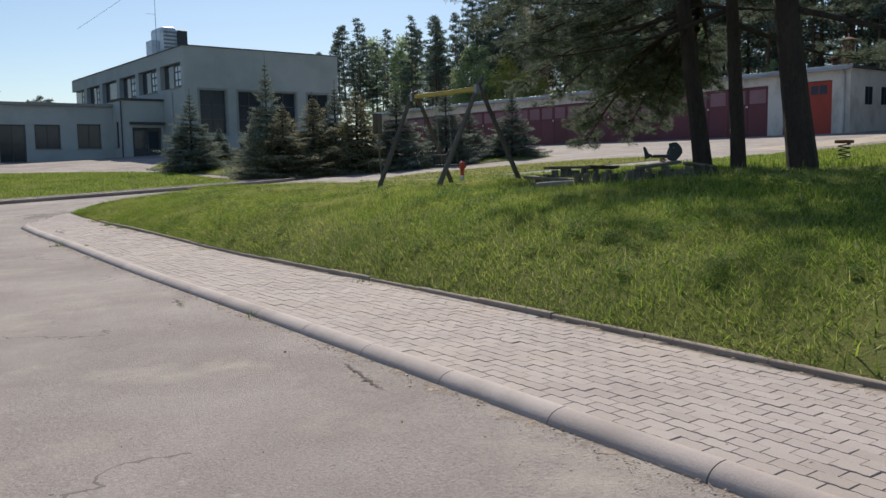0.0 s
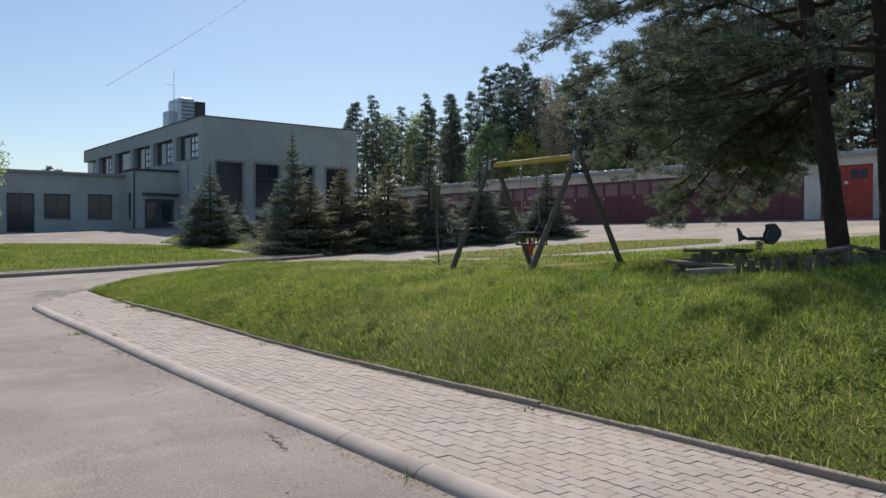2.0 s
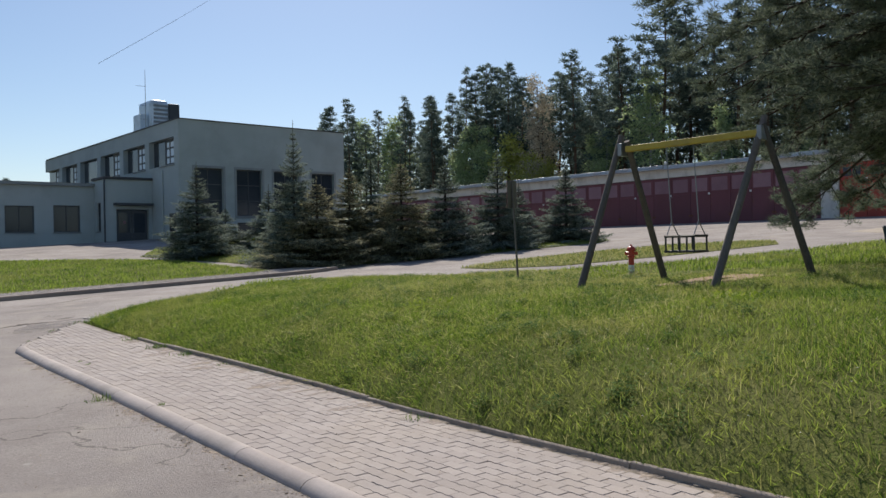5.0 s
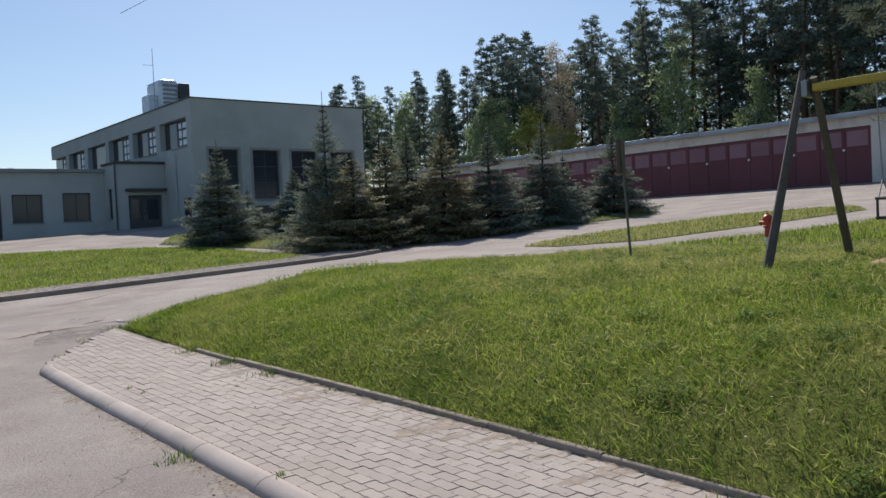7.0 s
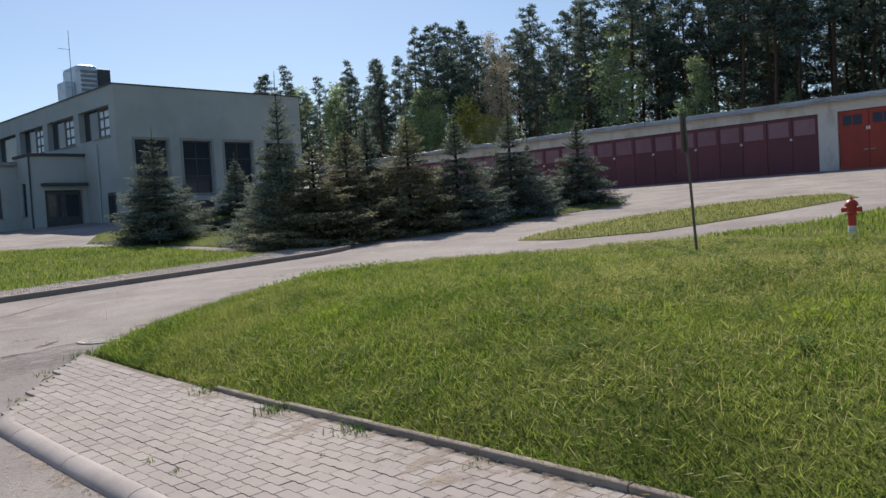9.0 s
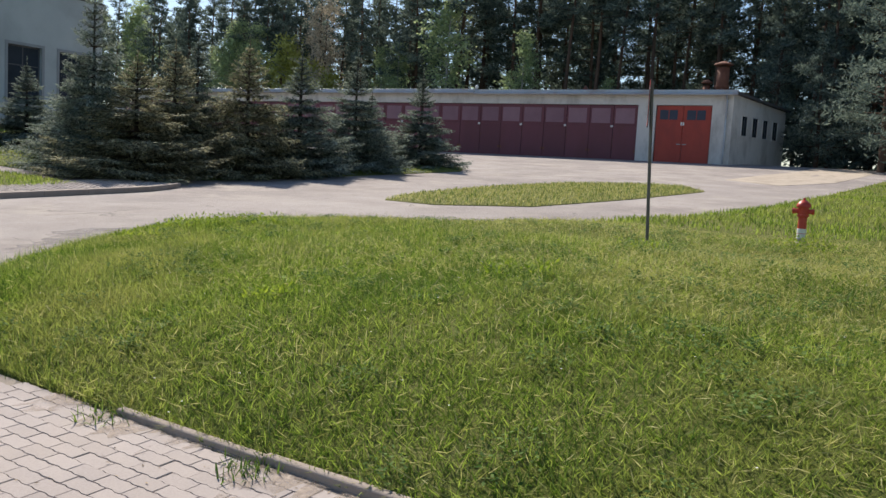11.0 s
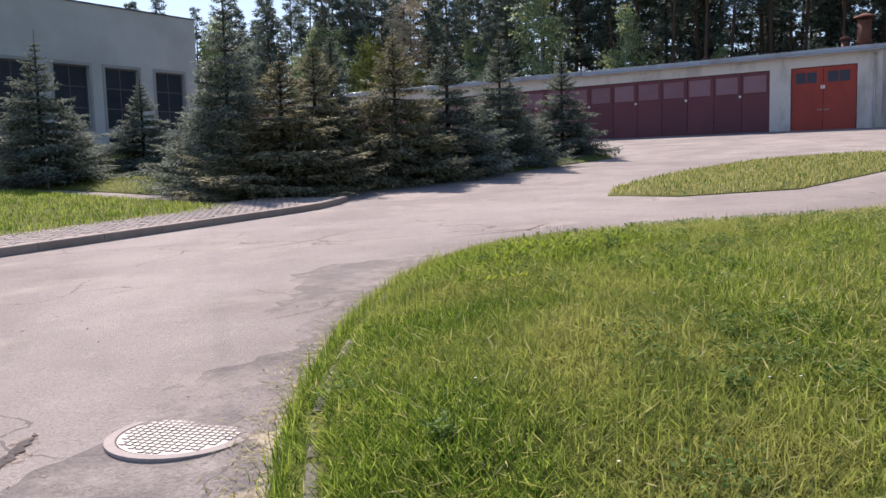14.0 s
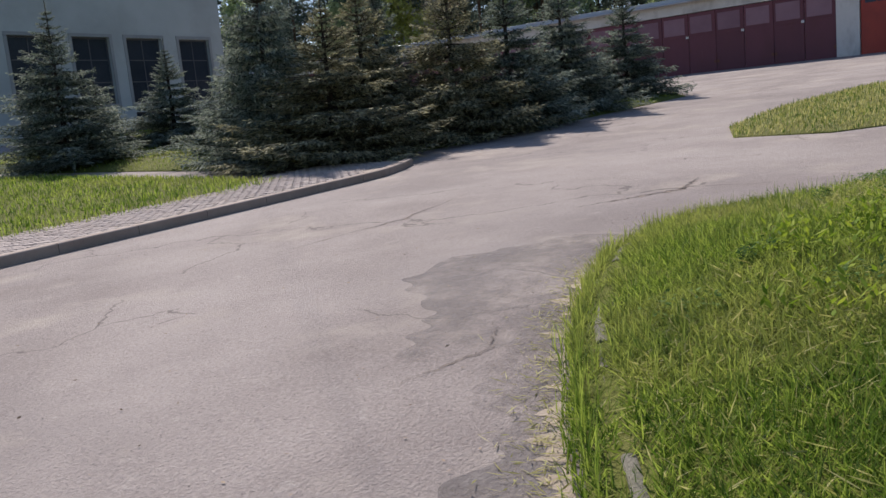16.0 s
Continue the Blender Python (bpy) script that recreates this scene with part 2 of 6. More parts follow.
M_TAR = material("dark_relaid_asphalt", (0.175, 0.155, 0.147), (0.30, 0.272, 0.257), 0.9, 1.1, 55, 1.0, stain=(0.30, 0.275, 0.255), stain_scale=1.6, stain_amount=0.6, distance=0.012, contrast=0.14)
speckle(M_TAR, 38.0, (0.085, 0.078, 0.075), 0.60, 0.70, 0.75)
speckle(M_TAR, 60.0, (0.46, 0.43, 0.40), 0.66, 0.72, 0.8)
M_SANDY = material("washed_sand", (0.38, 0.305, 0.24), (0.53, 0.44, 0.36), 0.95, 3.0, 120, 0.7, stain=(0.33, 0.27, 0.21), stain_scale=4.0, stain_amount=0.6, distance=0.006)


def dusty(m, scale, lo, hi):
    """Thin cover that breaks up into specks and lets what lies below show."""
    nt = m.node_tree
    out = nt.nodes["Material Output"]
    src = out.inputs[0].links[0].from_socket
    geo = nt.nodes.new("ShaderNodeNewGeometry")
    n = node(nt, "ShaderNodeTexNoise", Scale=scale, Detail=9.0, Roughness=0.75)
    nt.links.new(geo.outputs["Position"], n.inputs["Vector"])
    r = nt.nodes.new("ShaderNodeValToRGB")
    r.color_ramp.elements[0].position, r.color_ramp.elements[1].position = lo, hi
    nt.links.new(n.outputs[0], r.inputs[0])
    t = nt.nodes.new("ShaderNodeBsdfTransparent")
    ms = nt.nodes.new("ShaderNodeMixShader")
    nt.links.new(r.outputs[0], ms.inputs[0])
    nt.links.new(t.outputs[0], ms.inputs[1])
    nt.links.new(src, ms.inputs[2])
    nt.links.new(ms.outputs[0], out.inputs[0])


dusty(M_SANDY, 5.0, 0.44, 0.66)
dusty(M_TAR, 1.3, 0.42, 0.74)
M_SEAM = material("open_asphalt_seam", (0.09, 0.08, 0.075), (0.18, 0.16, 0.15), 0.95, 6, 60, 0.8, spec=0.1)
M_CLOVER = material("clover_leaf", (0.06, 0.125, 0.03), (0.20, 0.29, 0.09), 0.85, 1.5, 25, 0.0, island=0.7, trans=0.3, spec=0.06)
M_DEEPGRASS = material("deep_green_blades", (0.055, 0.115, 0.02), (0.18, 0.27, 0.045), 0.6, 0.8, 25, 0.0, island=0.6, trans=0.4, spec=0.2)
M_WIRE = material("cable_sheath", (0.05, 0.05, 0.055), (0.09, 0.09, 0.095), 1.0, 3, 30, 0.0, spec=0.0)
M_STONE = material("pale_stone", (0.50, 0.50, 0.48), (0.74, 0.73, 0.70), 0.9, 3, 40, 0.5)
M_DIRT = material("sandy_dirt", (0.36, 0.30, 0.235), (0.52, 0.44, 0.35), 0.95, 2.0, 70, 0.8, stain=(0.24, 0.20, 0.15), stain_scale=1.4, stain_amount=0.6, distance=0.01)
M_LITTER = material("dry_litter", (0.14, 0.10, 0.065), (0.38, 0.29, 0.19), 0.9, 3, 40, 0.0, island=0.7)
M_SHED = material("shed_siding", (0.42, 0.47, 0.52), (0.52, 0.57, 0.62), 0.7, 1, 20, 0.15)


def crack(m, scale, width, colour, amount):
    """Thin dark cracks along wandering cell borders, only in some places."""
    nt = m.node_tree
    b = nt.nodes["Principled BSDF"]
    src = b.inputs["Base Color"].links[0].from_socket
    geo = nt.nodes.new("ShaderNodeNewGeometry")
    wob = node(nt, "ShaderNodeTexNoise", Scale=1.3, Detail=5.0)
    nt.links.new(geo.outputs["Position"], wob.inputs["Vector"])
    add = nt.nodes.new("ShaderNodeVectorMath")
    add.operation = 'MULTIPLY_ADD'
    add.inputs[1].default_value = (1.6, 1.6, 0)
    nt.links.new(wob.outputs["Color"], add.inputs[0])
    nt.links.new(geo.outputs["Position"], add.inputs[2])
    vor = node(nt, "ShaderNodeTexVoronoi", Scale=scale)
    vor.feature = 'DISTANCE_TO_EDGE'
    nt.links.new(add.outputs[0], vor.inputs["Vector"])
    lt = nt.nodes.new("ShaderNodeMath")
    lt.operation = 'LESS_THAN'
    lt.inputs[1].default_value = width
    nt.links.new(vor.outputs["Distance"], lt.inputs[0])
    where = node(nt, "ShaderNodeTexNoise", Scale=0.35, Detail=3.0)
    nt.links.new(geo.outputs["Position"], where.inputs["Vector"])
    gt = nt.nodes.new("ShaderNodeMath")
    gt.operation = 'GREATER_THAN'
    gt.inputs[1].default_value = 0.5
    nt.links.new(where.outputs[0], gt.inputs[0])
    mul = nt.nodes.new("ShaderNodeMath")
    mul.operation = 'MULTIPLY'
    nt.links.new(lt.outputs[0], mul.inputs[0])
    nt.links.new(gt.outputs[0], mul.inputs[1])
    mul2 = nt.nodes.new("ShaderNodeMath")
    mul2.operation = 'MULTIPLY'
    mul2.inputs[1].default_value = amount
    nt.links.new(mul.outputs[0], mul2.inputs[0])
    mx = nt.nodes.new("ShaderNodeMix")
    mx.data_type = 'RGBA'
    mx.inputs[7].default_value = (*colour, 1)
    nt.links.new(mul2.outputs[0], mx.inputs[0])
    nt.links.new(src, mx.inputs[6])
    nt.links.new(mx.outputs[2], b.inputs["Base Color"])


crack(M_ASPHALT, 0.28, 0.0035, (0.14, 0.125, 0.115), 0.7)


# ---------- mesh helpers ----------
def part(name, bm, mat, parent=None, label="", smooth=False):
    me = bpy.data.meshes.new(name)
    bm.to_mesh(me)
    bm.free()
    me.materials.append(mat)
    if smooth:
        me.shade_smooth()
    ob = new(name, me)
    ob.parent = parent
    return tagged(ob, label) if label else ob


def thing(name, x, y, z, label, category, group="", rz=0.0):
    ob = new(name)
    ob.empty_display_size = 0.1
    ob.matrix_world = pose(x, y, z, 0, 0, rz)
    return tagged(ob, label, category, group)


def add_box(bm, x0, x1, y0, y1, z0, z1, bevel=0.0, m=None):
    r = bmesh.ops.create_cube(bm, size=1)
    t = Matrix.Translation(((x0 + x1) / 2, (y0 + y1) / 2, (z0 + z1) / 2)) @ Matrix.Diagonal((x1 - x0, y1 - y0, z1 - z0, 1))
    bmesh.ops.transform(bm, matrix=(m @ t) if m else t, verts=r["verts"])
    if bevel:
        es = list({e for v in r["verts"] for e in v.link_edges})
        bmesh.ops.bevel(bm, geom=es, offset=bevel, segments=2, affect='EDGES', profile=0.5)
    return bm


def box(x0, x1, y0, y1, z0, z1, bevel=0.0, m=None):
    return add_box(bmesh.new(), x0, x1, y0, y1, z0, z1, bevel, m)


def add_tube(bm, pts, radii, sides=8, caps=True):
    """A tapered round tube through points."""
    rings = []
    n = len(pts)
    for i, p in enumerate(pts):
        p = Vector(p)
        d = (Vector(pts[min(i + 1, n - 1)]) - Vector(pts[max(i - 1, 0)])).normalized()
        u = d.orthogonal().normalized() if i == 0 else (u - u.dot(d) * d).normalized()
        w = d.cross(u)
        r = float(radii[i] if hasattr(radii, "__len__") else radii)
        rings.append([bm.verts.new(p + r * (math.cos(a) * u + math.sin(a) * w)) for a in (2 * math.pi * k / sides for k in range(sides))])
    for a, b in zip(rings, rings[1:]):
        for k in range(sides):
            bm.faces.new((a[k], a[(k + 1) % sides], b[(k + 1) % sides], b[k]))
    if caps:
        bm.faces.new(rings[0][::-1])
        bm.faces.new(rings[-1])
    return bm


def tube(pts, radii, sides=8):
    return add_tube(bmesh.new(), pts, radii, sides)


def lathe(profile, sides=20, x=0.0, y=0.0):
    bm = bmesh.new()
    return add_tube(bm, [(x, y, z) for r, z in profile], [r for r, z in profile], sides)


def soup(name, verts, faces, mat, parent=None, label=""):
    """A mesh from arrays of vertices and equal-sided faces."""
    me = bpy.data.meshes.new(name)
    verts, faces = np.asarray(verts, np.float32), np.asarray(faces, np.int32)
    k = faces.shape[1]
    me.vertices.add(len(verts))
    me.vertices.foreach_set("co", verts.ravel())
    me.loops.add(faces.size)
    me.loops.foreach_set("vertex_index", faces.ravel())
    me.polygons.add(len(faces))
    me.polygons.foreach_set("loop_start", np.arange(0, faces.size, k, dtype=np.int32))
    me.update(calc_edges=True)
    me.materials.append(mat)
    ob = new(name, me)
    ob.parent = parent
    return tagged(ob, label) if label else ob


# ---------- terrain ----------
def smooth01(v, a, b):
    t = np.clip((v - a) / (b - a), 0, 1)
    return t * t * (3 - 2 * t)


def base_z(x, y):
    """Level of the road, the drive and the yard."""
    x, y = np.asarray(x, float), np.asarray(y, float)
    xr = np.clip(x - 2.5, 0, 54)
    z = 0.04 * xr + 0.00024 * xr ** 2 + 0.01 * np.clip(x - 2.5, -30, 0)
    late = 1 - (1 - smooth01(y, 19.5, 24.5)) * (1 - smooth01(x, 4.3, 6.5))
    z = z - 0.05 * np.exp(-((y - 13.5) / 4.5) ** 2) + 0.2 * (1 - np.exp(-np.clip(y - 17, 0, 300) / 6)) * late
    z = z - 0.045 * smooth01(y, 26.5, 32) * (1 - smooth01(x, 18, 26))
    return z + 0.045 * np.clip(y - 36, 0, 30) * (1 - smooth01(x, 24, 45))


def bend(y, at):
    """A gentle curve through stations along the walk, straight before the first."""
    c = np.polyfit((0, 6, 12, 16, 20, 24), at, 3)
    q = np.clip(y, 0, 24)
    return np.polyval(c, q) + np.minimum(y, 0) * c[2]


def edge_x(y):
    """Where the pavement meets the lawn."""
    return bend(y, (3.374, 3.784, 4.149, 4.383, 4.43, 4.47))


def kerb_x(y):
    """Road face of the kerb."""
    return bend(y, (1.80, 2.123, 2.474, 2.766, 2.910, 3.006))


LAWN = [(edge_x(y) + 0.03, y) for y in (-30, -20, -10, -4, 0, 4, 8, 12, 16, 19, 21.5, 22.8)] + [
    (4.65, 23.95), (5.4, 24.62), (6.1, 25.12), (6.8, 25.55), (7.6, 25.98), (8.35, 26.3), (9.2, 26.58), (10.1, 26.62), (10.8, 26.3), (11.7, 25.6), (12.4, 25.0), (13.4, 24.25), (14.6, 23.45), (16, 22.8), (18, 22.0),
    (23, 21.2), (30, 20.5), (42, 19.6), (60, 18), (60, -10), (60, -30), (30, -30)]


def dist_to(poly, x, y):
    x, y = np.asarray(x, float), np.asarray(y, float)
    best = np.full(np.broadcast(x, y).shape, 1e9)
    for (ax, ay), (bx, by) in zip(poly, poly[1:] + poly[:1]):
        dx, dy = bx - ax, by - ay
        t = np.clip(((x - ax) * dx + (y - ay) * dy) / (dx * dx + dy * dy), 0, 1)
        best = np.minimum(best, np.hypot(x - ax - t * dx, y - ay - t * dy))
    return best


def inside(poly, x, y):
    x, y = np.asarray(x, float), np.asarray(y, float)
    r = np.zeros(np.broadcast(x, y).shape, bool)
    for (ax, ay), (bx, by) in zip(poly, poly[1:] + poly[:1]):
        c = (ay > y) != (by > y)
        r ^= c & (x < (bx - ax) * (y - ay) / ((by - ay) or 1e-9) + ax)
    return r


def lawn_z(x, y):
    """Level of the raised lawn."""
    x, y = np.asarray(x, float), np.asarray(y, float)
    h = (0.43 + 0.28 * np.exp(-((y - 10) / 6) ** 2)) * (1 - 0.4 * np.clip((x - 10) / 12, 0, 1)) * (1 - smooth01(x, 24, 40))
    h = h * (1 - 0.42 * smooth01(y, 15.5, 19.5) * smooth01(x, 8.5, 12)) * (1 - 0.3 * smooth01(y, 19.5, 23) * (1 - smooth01(x, 8.5, 12)))
    d = dist_to(LAWN, x, y)
    lump = 0.03 * np.sin(x * 1.7 + 0.6 * y) * np.sin(y * 1.3 - 0.4 * x) * np.clip(d, 0, 1)
    return base_z(x, y) + 0.06 + h * (1 - np.exp(-d / 0.9)) + lump


def sheet(name, xs, ys, level, mat, label, category):
    gx, gy = np.meshgrid(xs, ys)
    v = np.stack([gx, gy, level(gx, gy)], -1).reshape(-1, 3)
    nx, ny = len(xs), len(ys)
    i = (np.arange(ny - 1)[:, None] * nx + np.arange(nx - 1)).ravel()
    ob = soup(name, v, np.stack([i, i + 1, i + 1 + nx, i + nx], -1), mat)
    ob.data.shade_smooth()
    return tagged(ob, label, category, kind="structure")


def patch(name, poly, centre, level, mat, label, steps=40, drop=0.12, dens=0.6):
    """A lawn: rings from a rounded border to a centre inside it, with a turned-down rim."""
    pts = []
    for (ax, ay), (bx, by) in zip(poly, poly[1:] + poly[:1]):
        n = max(1, int(math.hypot(bx - ax, by - ay) / dens))
        pts += [(ax + (bx - ax) * k / n, ay + (by - ay) * k / n) for k in range(n)]
    pts = np.array(pts)
    c = np.array(centre)
    rs = [1.0] + [1 - (k / steps) ** 1.5 for k in range(steps)]
    v = []
    for k, r in enumerate(rs):
        p = c + (pts - c) * max(r, 0.002)
        z = level(p[:, 0], p[:, 1]) - (drop if k == 0 else 0)
        v.append(np.column_stack([p, z]))
    n = len(pts)
    i = np.arange(n)
    f = np.concatenate([np.stack([k * n + i, k * n + (i + 1) % n, (k + 1) * n + (i + 1) % n, (k + 1) * n + i], -1) for k in range(len(rs) - 1)])
    ob = soup(name, np.concatenate(v), f, mat)
    ob.data.shade_smooth()
    return tagged(ob, label, "lawn", kind="structure")


far = [-1500, -700, -300, -150, -80]
sheet("ground", far + list(range(-50, 91, 5)) + [110, 150, 300, 700, 1500], far + list(range(-50, 121, 5)) + [150, 300, 700, 1500],
      lambda x, y: base_z(x, y) - 0.15, M_FOREST, "dark forest floor with moss and dry grass", "ground")
sheet("road", np.arange(-30, 58.1, 0.8), np.arange(-30, 72.1, 0.8), base_z, M_ASPHALT, "worn light grey asphalt road and drive with cracks and patches", "road")
patch("lawn", LAWN, (12, 12), lawn_z, M_LAWN, "sunlit green lawn with tufts and dry spots", 90, 0.3, 0.4)

ISLAND = [(17.0, 28.2), (16.8, 26.8), (18.3, 25.2), (22.8, 24.4), (28.3, 23.8), (30.4, 25.0), (29.6, 26.8), (27.4, 28.3), (22.9, 29.0), (19.0, 28.9)]


def low_lawn(poly, h):
    return lambda x, y: base_z(x, y) + 0.012 + h * (1 - np.exp(-dist_to(poly, x, y) / 0.4))


patch("lawn_island", ISLAND, (23, 26.6), low_lawn(ISLAND, 0.05), M_LAWN, "small grass island between two arms of the drive", 20)
NORTH = [(-25, 34.5), (0, 34.5), (13.4, 34.5), (14.4, 35.0), (14.7, 37), (14.65, 40), (14.6, 43.2), (13.6, 46.3), (11, 49.5), (7, 53), (4, 55), (-25, 56)]
patch("lawn_north", NORTH, (6, 44), low_lawn(NORTH, 0.12), M_LAWN, "green lawn in front of the workshop building", 40)
BED = [(18.3, 35.7), (19.6, 35.1), (25, 34.4), (31, 34.1), (33.6, 35.4), (33, 38), (30, 44), (31, 58), (24, 59), (17.5, 54), (14.8, 48.8), (15.3, 45.6), (15.7, 41.7), (15.9, 38.6), (16.5, 36.4)]
patch("lawn_bed", BED, (24, 41), low_lawn(BED, 0.12), M_LAWN, "shaded grass strip below the spruces", 30)

PATHDIRT = [(35, 22.6), (40, 21.2), (48, 20.6), (58, 20.2), (60, 23.5), (50, 23.8), (43, 24.6), (37, 25)]
patch("dirt_path", PATHDIRT, (46, 22.6), lambda x, y: base_z(x, y) + 0.01, M_DIRT, "bare sandy dirt path past the end of the garages", 20)


# ---------- walls with openings ----------
def wall(name, origin, along, length, z0, z1, thick, openings, mat, parent=None, label=""):
    """A wall from origin along a unit direction; thickness to the left of it; openings (u0, u1, z0, z1) go through."""
    us = sorted({0, length, *[u for o in openings for u in o[:2]]})
    zs = sorted({z0, z1, *[z for o in openings for z in o[2:]]})
    ax, ay = along
    nx, ny = -ay, ax
    solid = {}
    for i in range(len(us) - 1):
        for k in range(len(zs) - 1):
            cu, cz = (us[i] + us[i + 1]) / 2, (zs[k] + zs[k + 1]) / 2
            solid[i, k] = not any(o[0] < cu < o[1] and o[2] < cz < o[3] for o in openings)
    bm = bmesh.new()
    cache = {}

    def v(u, z, s):
        key = (u, z, s)
        if key not in cache:
            cache[key] = bm.verts.new((origin[0] + ax * u + nx * thick * s, origin[1] + ay * u + ny * thick * s, z))
        return cache[key]

    for (i, k), s in solid.items():
        if not s:
            continue
        u0, u1, a, b = us[i], us[i + 1], zs[k], zs[k + 1]
        bm.faces.new((v(u0, a, 0), v(u1, a, 0), v(u1, b, 0), v(u0, b, 0)))
        bm.faces.new((v(u0, a, 1), v(u0, b, 1), v(u1, b, 1), v(u1, a, 1)))
        for di, dk, q in ((-1, 0, ((u0, a), (u0, b))), (1, 0, ((u1, b), (u1, a))), (0, -1, ((u1, a), (u0, a))), (0, 1, ((u0, b), (u1, b)))):
            if not solid.get((i + di, k + dk), False):
                (p, pz), (r, rz) = q
                bm.faces.new((v(p, pz, 0), v(r, rz, 0), v(r, rz, 1), v(p, pz, 1)))
    bmesh.ops.recalc_face_normals(bm, faces=bm.faces)
    return part(name, bm, mat, parent, label)


def window(parent, origin, along, u0, u1, z0, z1, depth, cols, rows, bar=0.06, pane_mat=None, name="window"):
    """A framed window set back in an opening: frame, bars, panes, sill."""
    ax, ay = along
    base = Matrix.Translation((origin[0], origin[1], 0)) @ Matrix(((ax, -ay, 0, 0), (ay, ax, 0, 0), (0, 0, 1, 0), (0, 0, 0, 1)))
    w = part(name, add_frame(bmesh.new(), u0, u1, z0, z1, depth, bar * 1.5, 0.08, base), M_FRAME, parent)
    for c in range(1, cols):
        u = u0 + (u1 - u0) * c / cols
        part("glazing_bar", box(u - bar / 2, u + bar / 2, depth - 0.03, depth + 0.03, z0 + bar, z1 - bar, 0, base), M_FRAME, w)
    for r in range(1, rows):
        z = z0 + (z1 - z0) * r / rows
        part("glazing_bar", box(u0 + bar, u1 - bar, depth - 0.027, depth + 0.027, z - bar / 2, z + bar / 2, 0, base), M_FRAME, w)
    part("pane", box(u0 + bar, u1 - bar, depth - 0.006, depth + 0.006, z0 + bar, z1 - bar, 0, base), pane_mat or M_GLASS, w).visible_shadow = False
    part("sill", box(u0 - 0.06, u1 + 0.06, -0.08, depth - 0.05, z0 - 0.07, z0 + 0.002, 0.01, base), M_TRIM, w)
    return w


def add_frame(bm, u0, u1, z0, z1, depth, w, t, base):
    for q in ((u0, u0 + w, z0, z1), (u1 - w, u1, z0, z1), (u0 + w, u1 - w, z0, z0 + w), (u0 + w, u1 - w, z1 - w, z1)):
        add_box(bm, q[0], q[1], depth - t / 2, depth + t / 2, q[2], q[3], 0, base)
    return bm


def surround(parent, origin, along, u0, u1, z0, z1, w, proud, mat):
    ax, ay = along
    base = Matrix.Translation((origin[0], origin[1], 0)) @ Matrix(((ax, -ay, 0, 0), (ay, ax, 0, 0), (0, 0, 1, 0), (0, 0, 0, 1)))
    bm = bmesh.new()
    for q in ((u0 - w, u0, z0 - w, z1 + w), (u1, u1 + w, z0 - w, z1 + w), (u0, u1, z1, z1 + w), (u0, u1, z0 - w, z0)):
        add_box(bm, q[0], q[1], -proud, 0.02, q[2], q[3], 0, base)
    return part("window_surround", bm, mat, parent)


# ---------- workshop building ----------
hall = thing("workshop_building", 22.475, 62.17, 2.0, "two-storey flat-roofed grey rendered workshop building with tall windows", "building")


def settle(parent):
    """Keeps parts at their place in the world under a moved base."""
    inv = parent.matrix_world.inverted()
    for o in parent.children:
        o.matrix_parent_inverse = inv


X0, X1, Y0, Y1, ZG, ZT = 22.475, 35.57, 62.17, 92.5, 1.2, 10.33
front = (X0, Y0)
tall = [(1.08, 3.15), (4.15, 6.12), (7.05, 9.1), (10.2, 12.15)]
f_open = [(a, b, 3.9, 7.15) for a, b in tall] + [(a, b, 2.35, 3.45) for a, b in tall]
wall("wall", (X0, Y0), (1, 0), X1 - X0, ZG, ZT, 0.45, f_open, M_WALL, hall)
for a, b in tall:
    window(hall, front, (1, 0), a, b, 3.9, 7.15, 0.25, 2, 3, 0.05, M_DARKPANE)
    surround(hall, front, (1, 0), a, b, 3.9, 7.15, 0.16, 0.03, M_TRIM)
    window(hall, front, (1, 0), a, b, 2.35, 3.45, 0.25, 2, 1, 0.05, M_DARKPANE)
bays = [0.3 + 5.13 * k for k in range(6)]
side_len = Y1 - Y0 - 0.45
up = [(b, b + 4.35, 7.4, 9.25) for b in bays]
# the side wall runs towards the front, so that its thickness lies inside
flip = lambda o: [(side_len - b, side_len - a, c, d) for a, b, c, d in o]
wall("wall", (X0, Y1), (0, -1), side_len, ZG, ZT, 0.45, flip(up), M_WALL, hall)
for k, (a, b, c, d) in enumerate(flip(up)):
    # dark panel stands in for each bay's unlit first half, the second is glazed
    m = a + 0.46 * (b - a)
    whole = k == 3
    part("shutter", box(X0 + 0.36, X0 + 0.42, Y1 - (b if whole else m) + 0.01, Y1 - a - 0.01, c + 0.01, d - 0.01, 0.01), M_DARKPANE, hall, "dark panel for the unlit part of the bay")
    if not whole:
        window(hall, (X0, Y1), (0, -1), m + 0.01, b, c, d, 0.40, 3, 3, 0.13, M_PALE)
wall("wall", (X1, Y0 + 0.45), (0, 1), side_len, ZG, ZT, 0.45, up, M_WALL, hall)
for a, b, c, d in up:
    window(hall, (X1, Y0 + 0.45), (0, 1), a, b, c, d, 0.1, 2, 2, 0.07)
wall("wall", (X1 - 0.45, Y1), (-1, 0), X1 - X0 - 0.9, ZG, ZT, 0.45, [], M_WALL, hall)
part("floor_slab", box(X0 + 0.45, X1 - 0.45, Y0 + 0.45, Y1 - 0.45, 7.18, 7.34), M_INTERIOR, hall)
part("roof", box(X0 + 0.02, X1 - 0.02, Y0 + 0.02, Y1 - 0.02, 9.75, 10.2), M_ROOF, hall)
cap = bmesh.new()
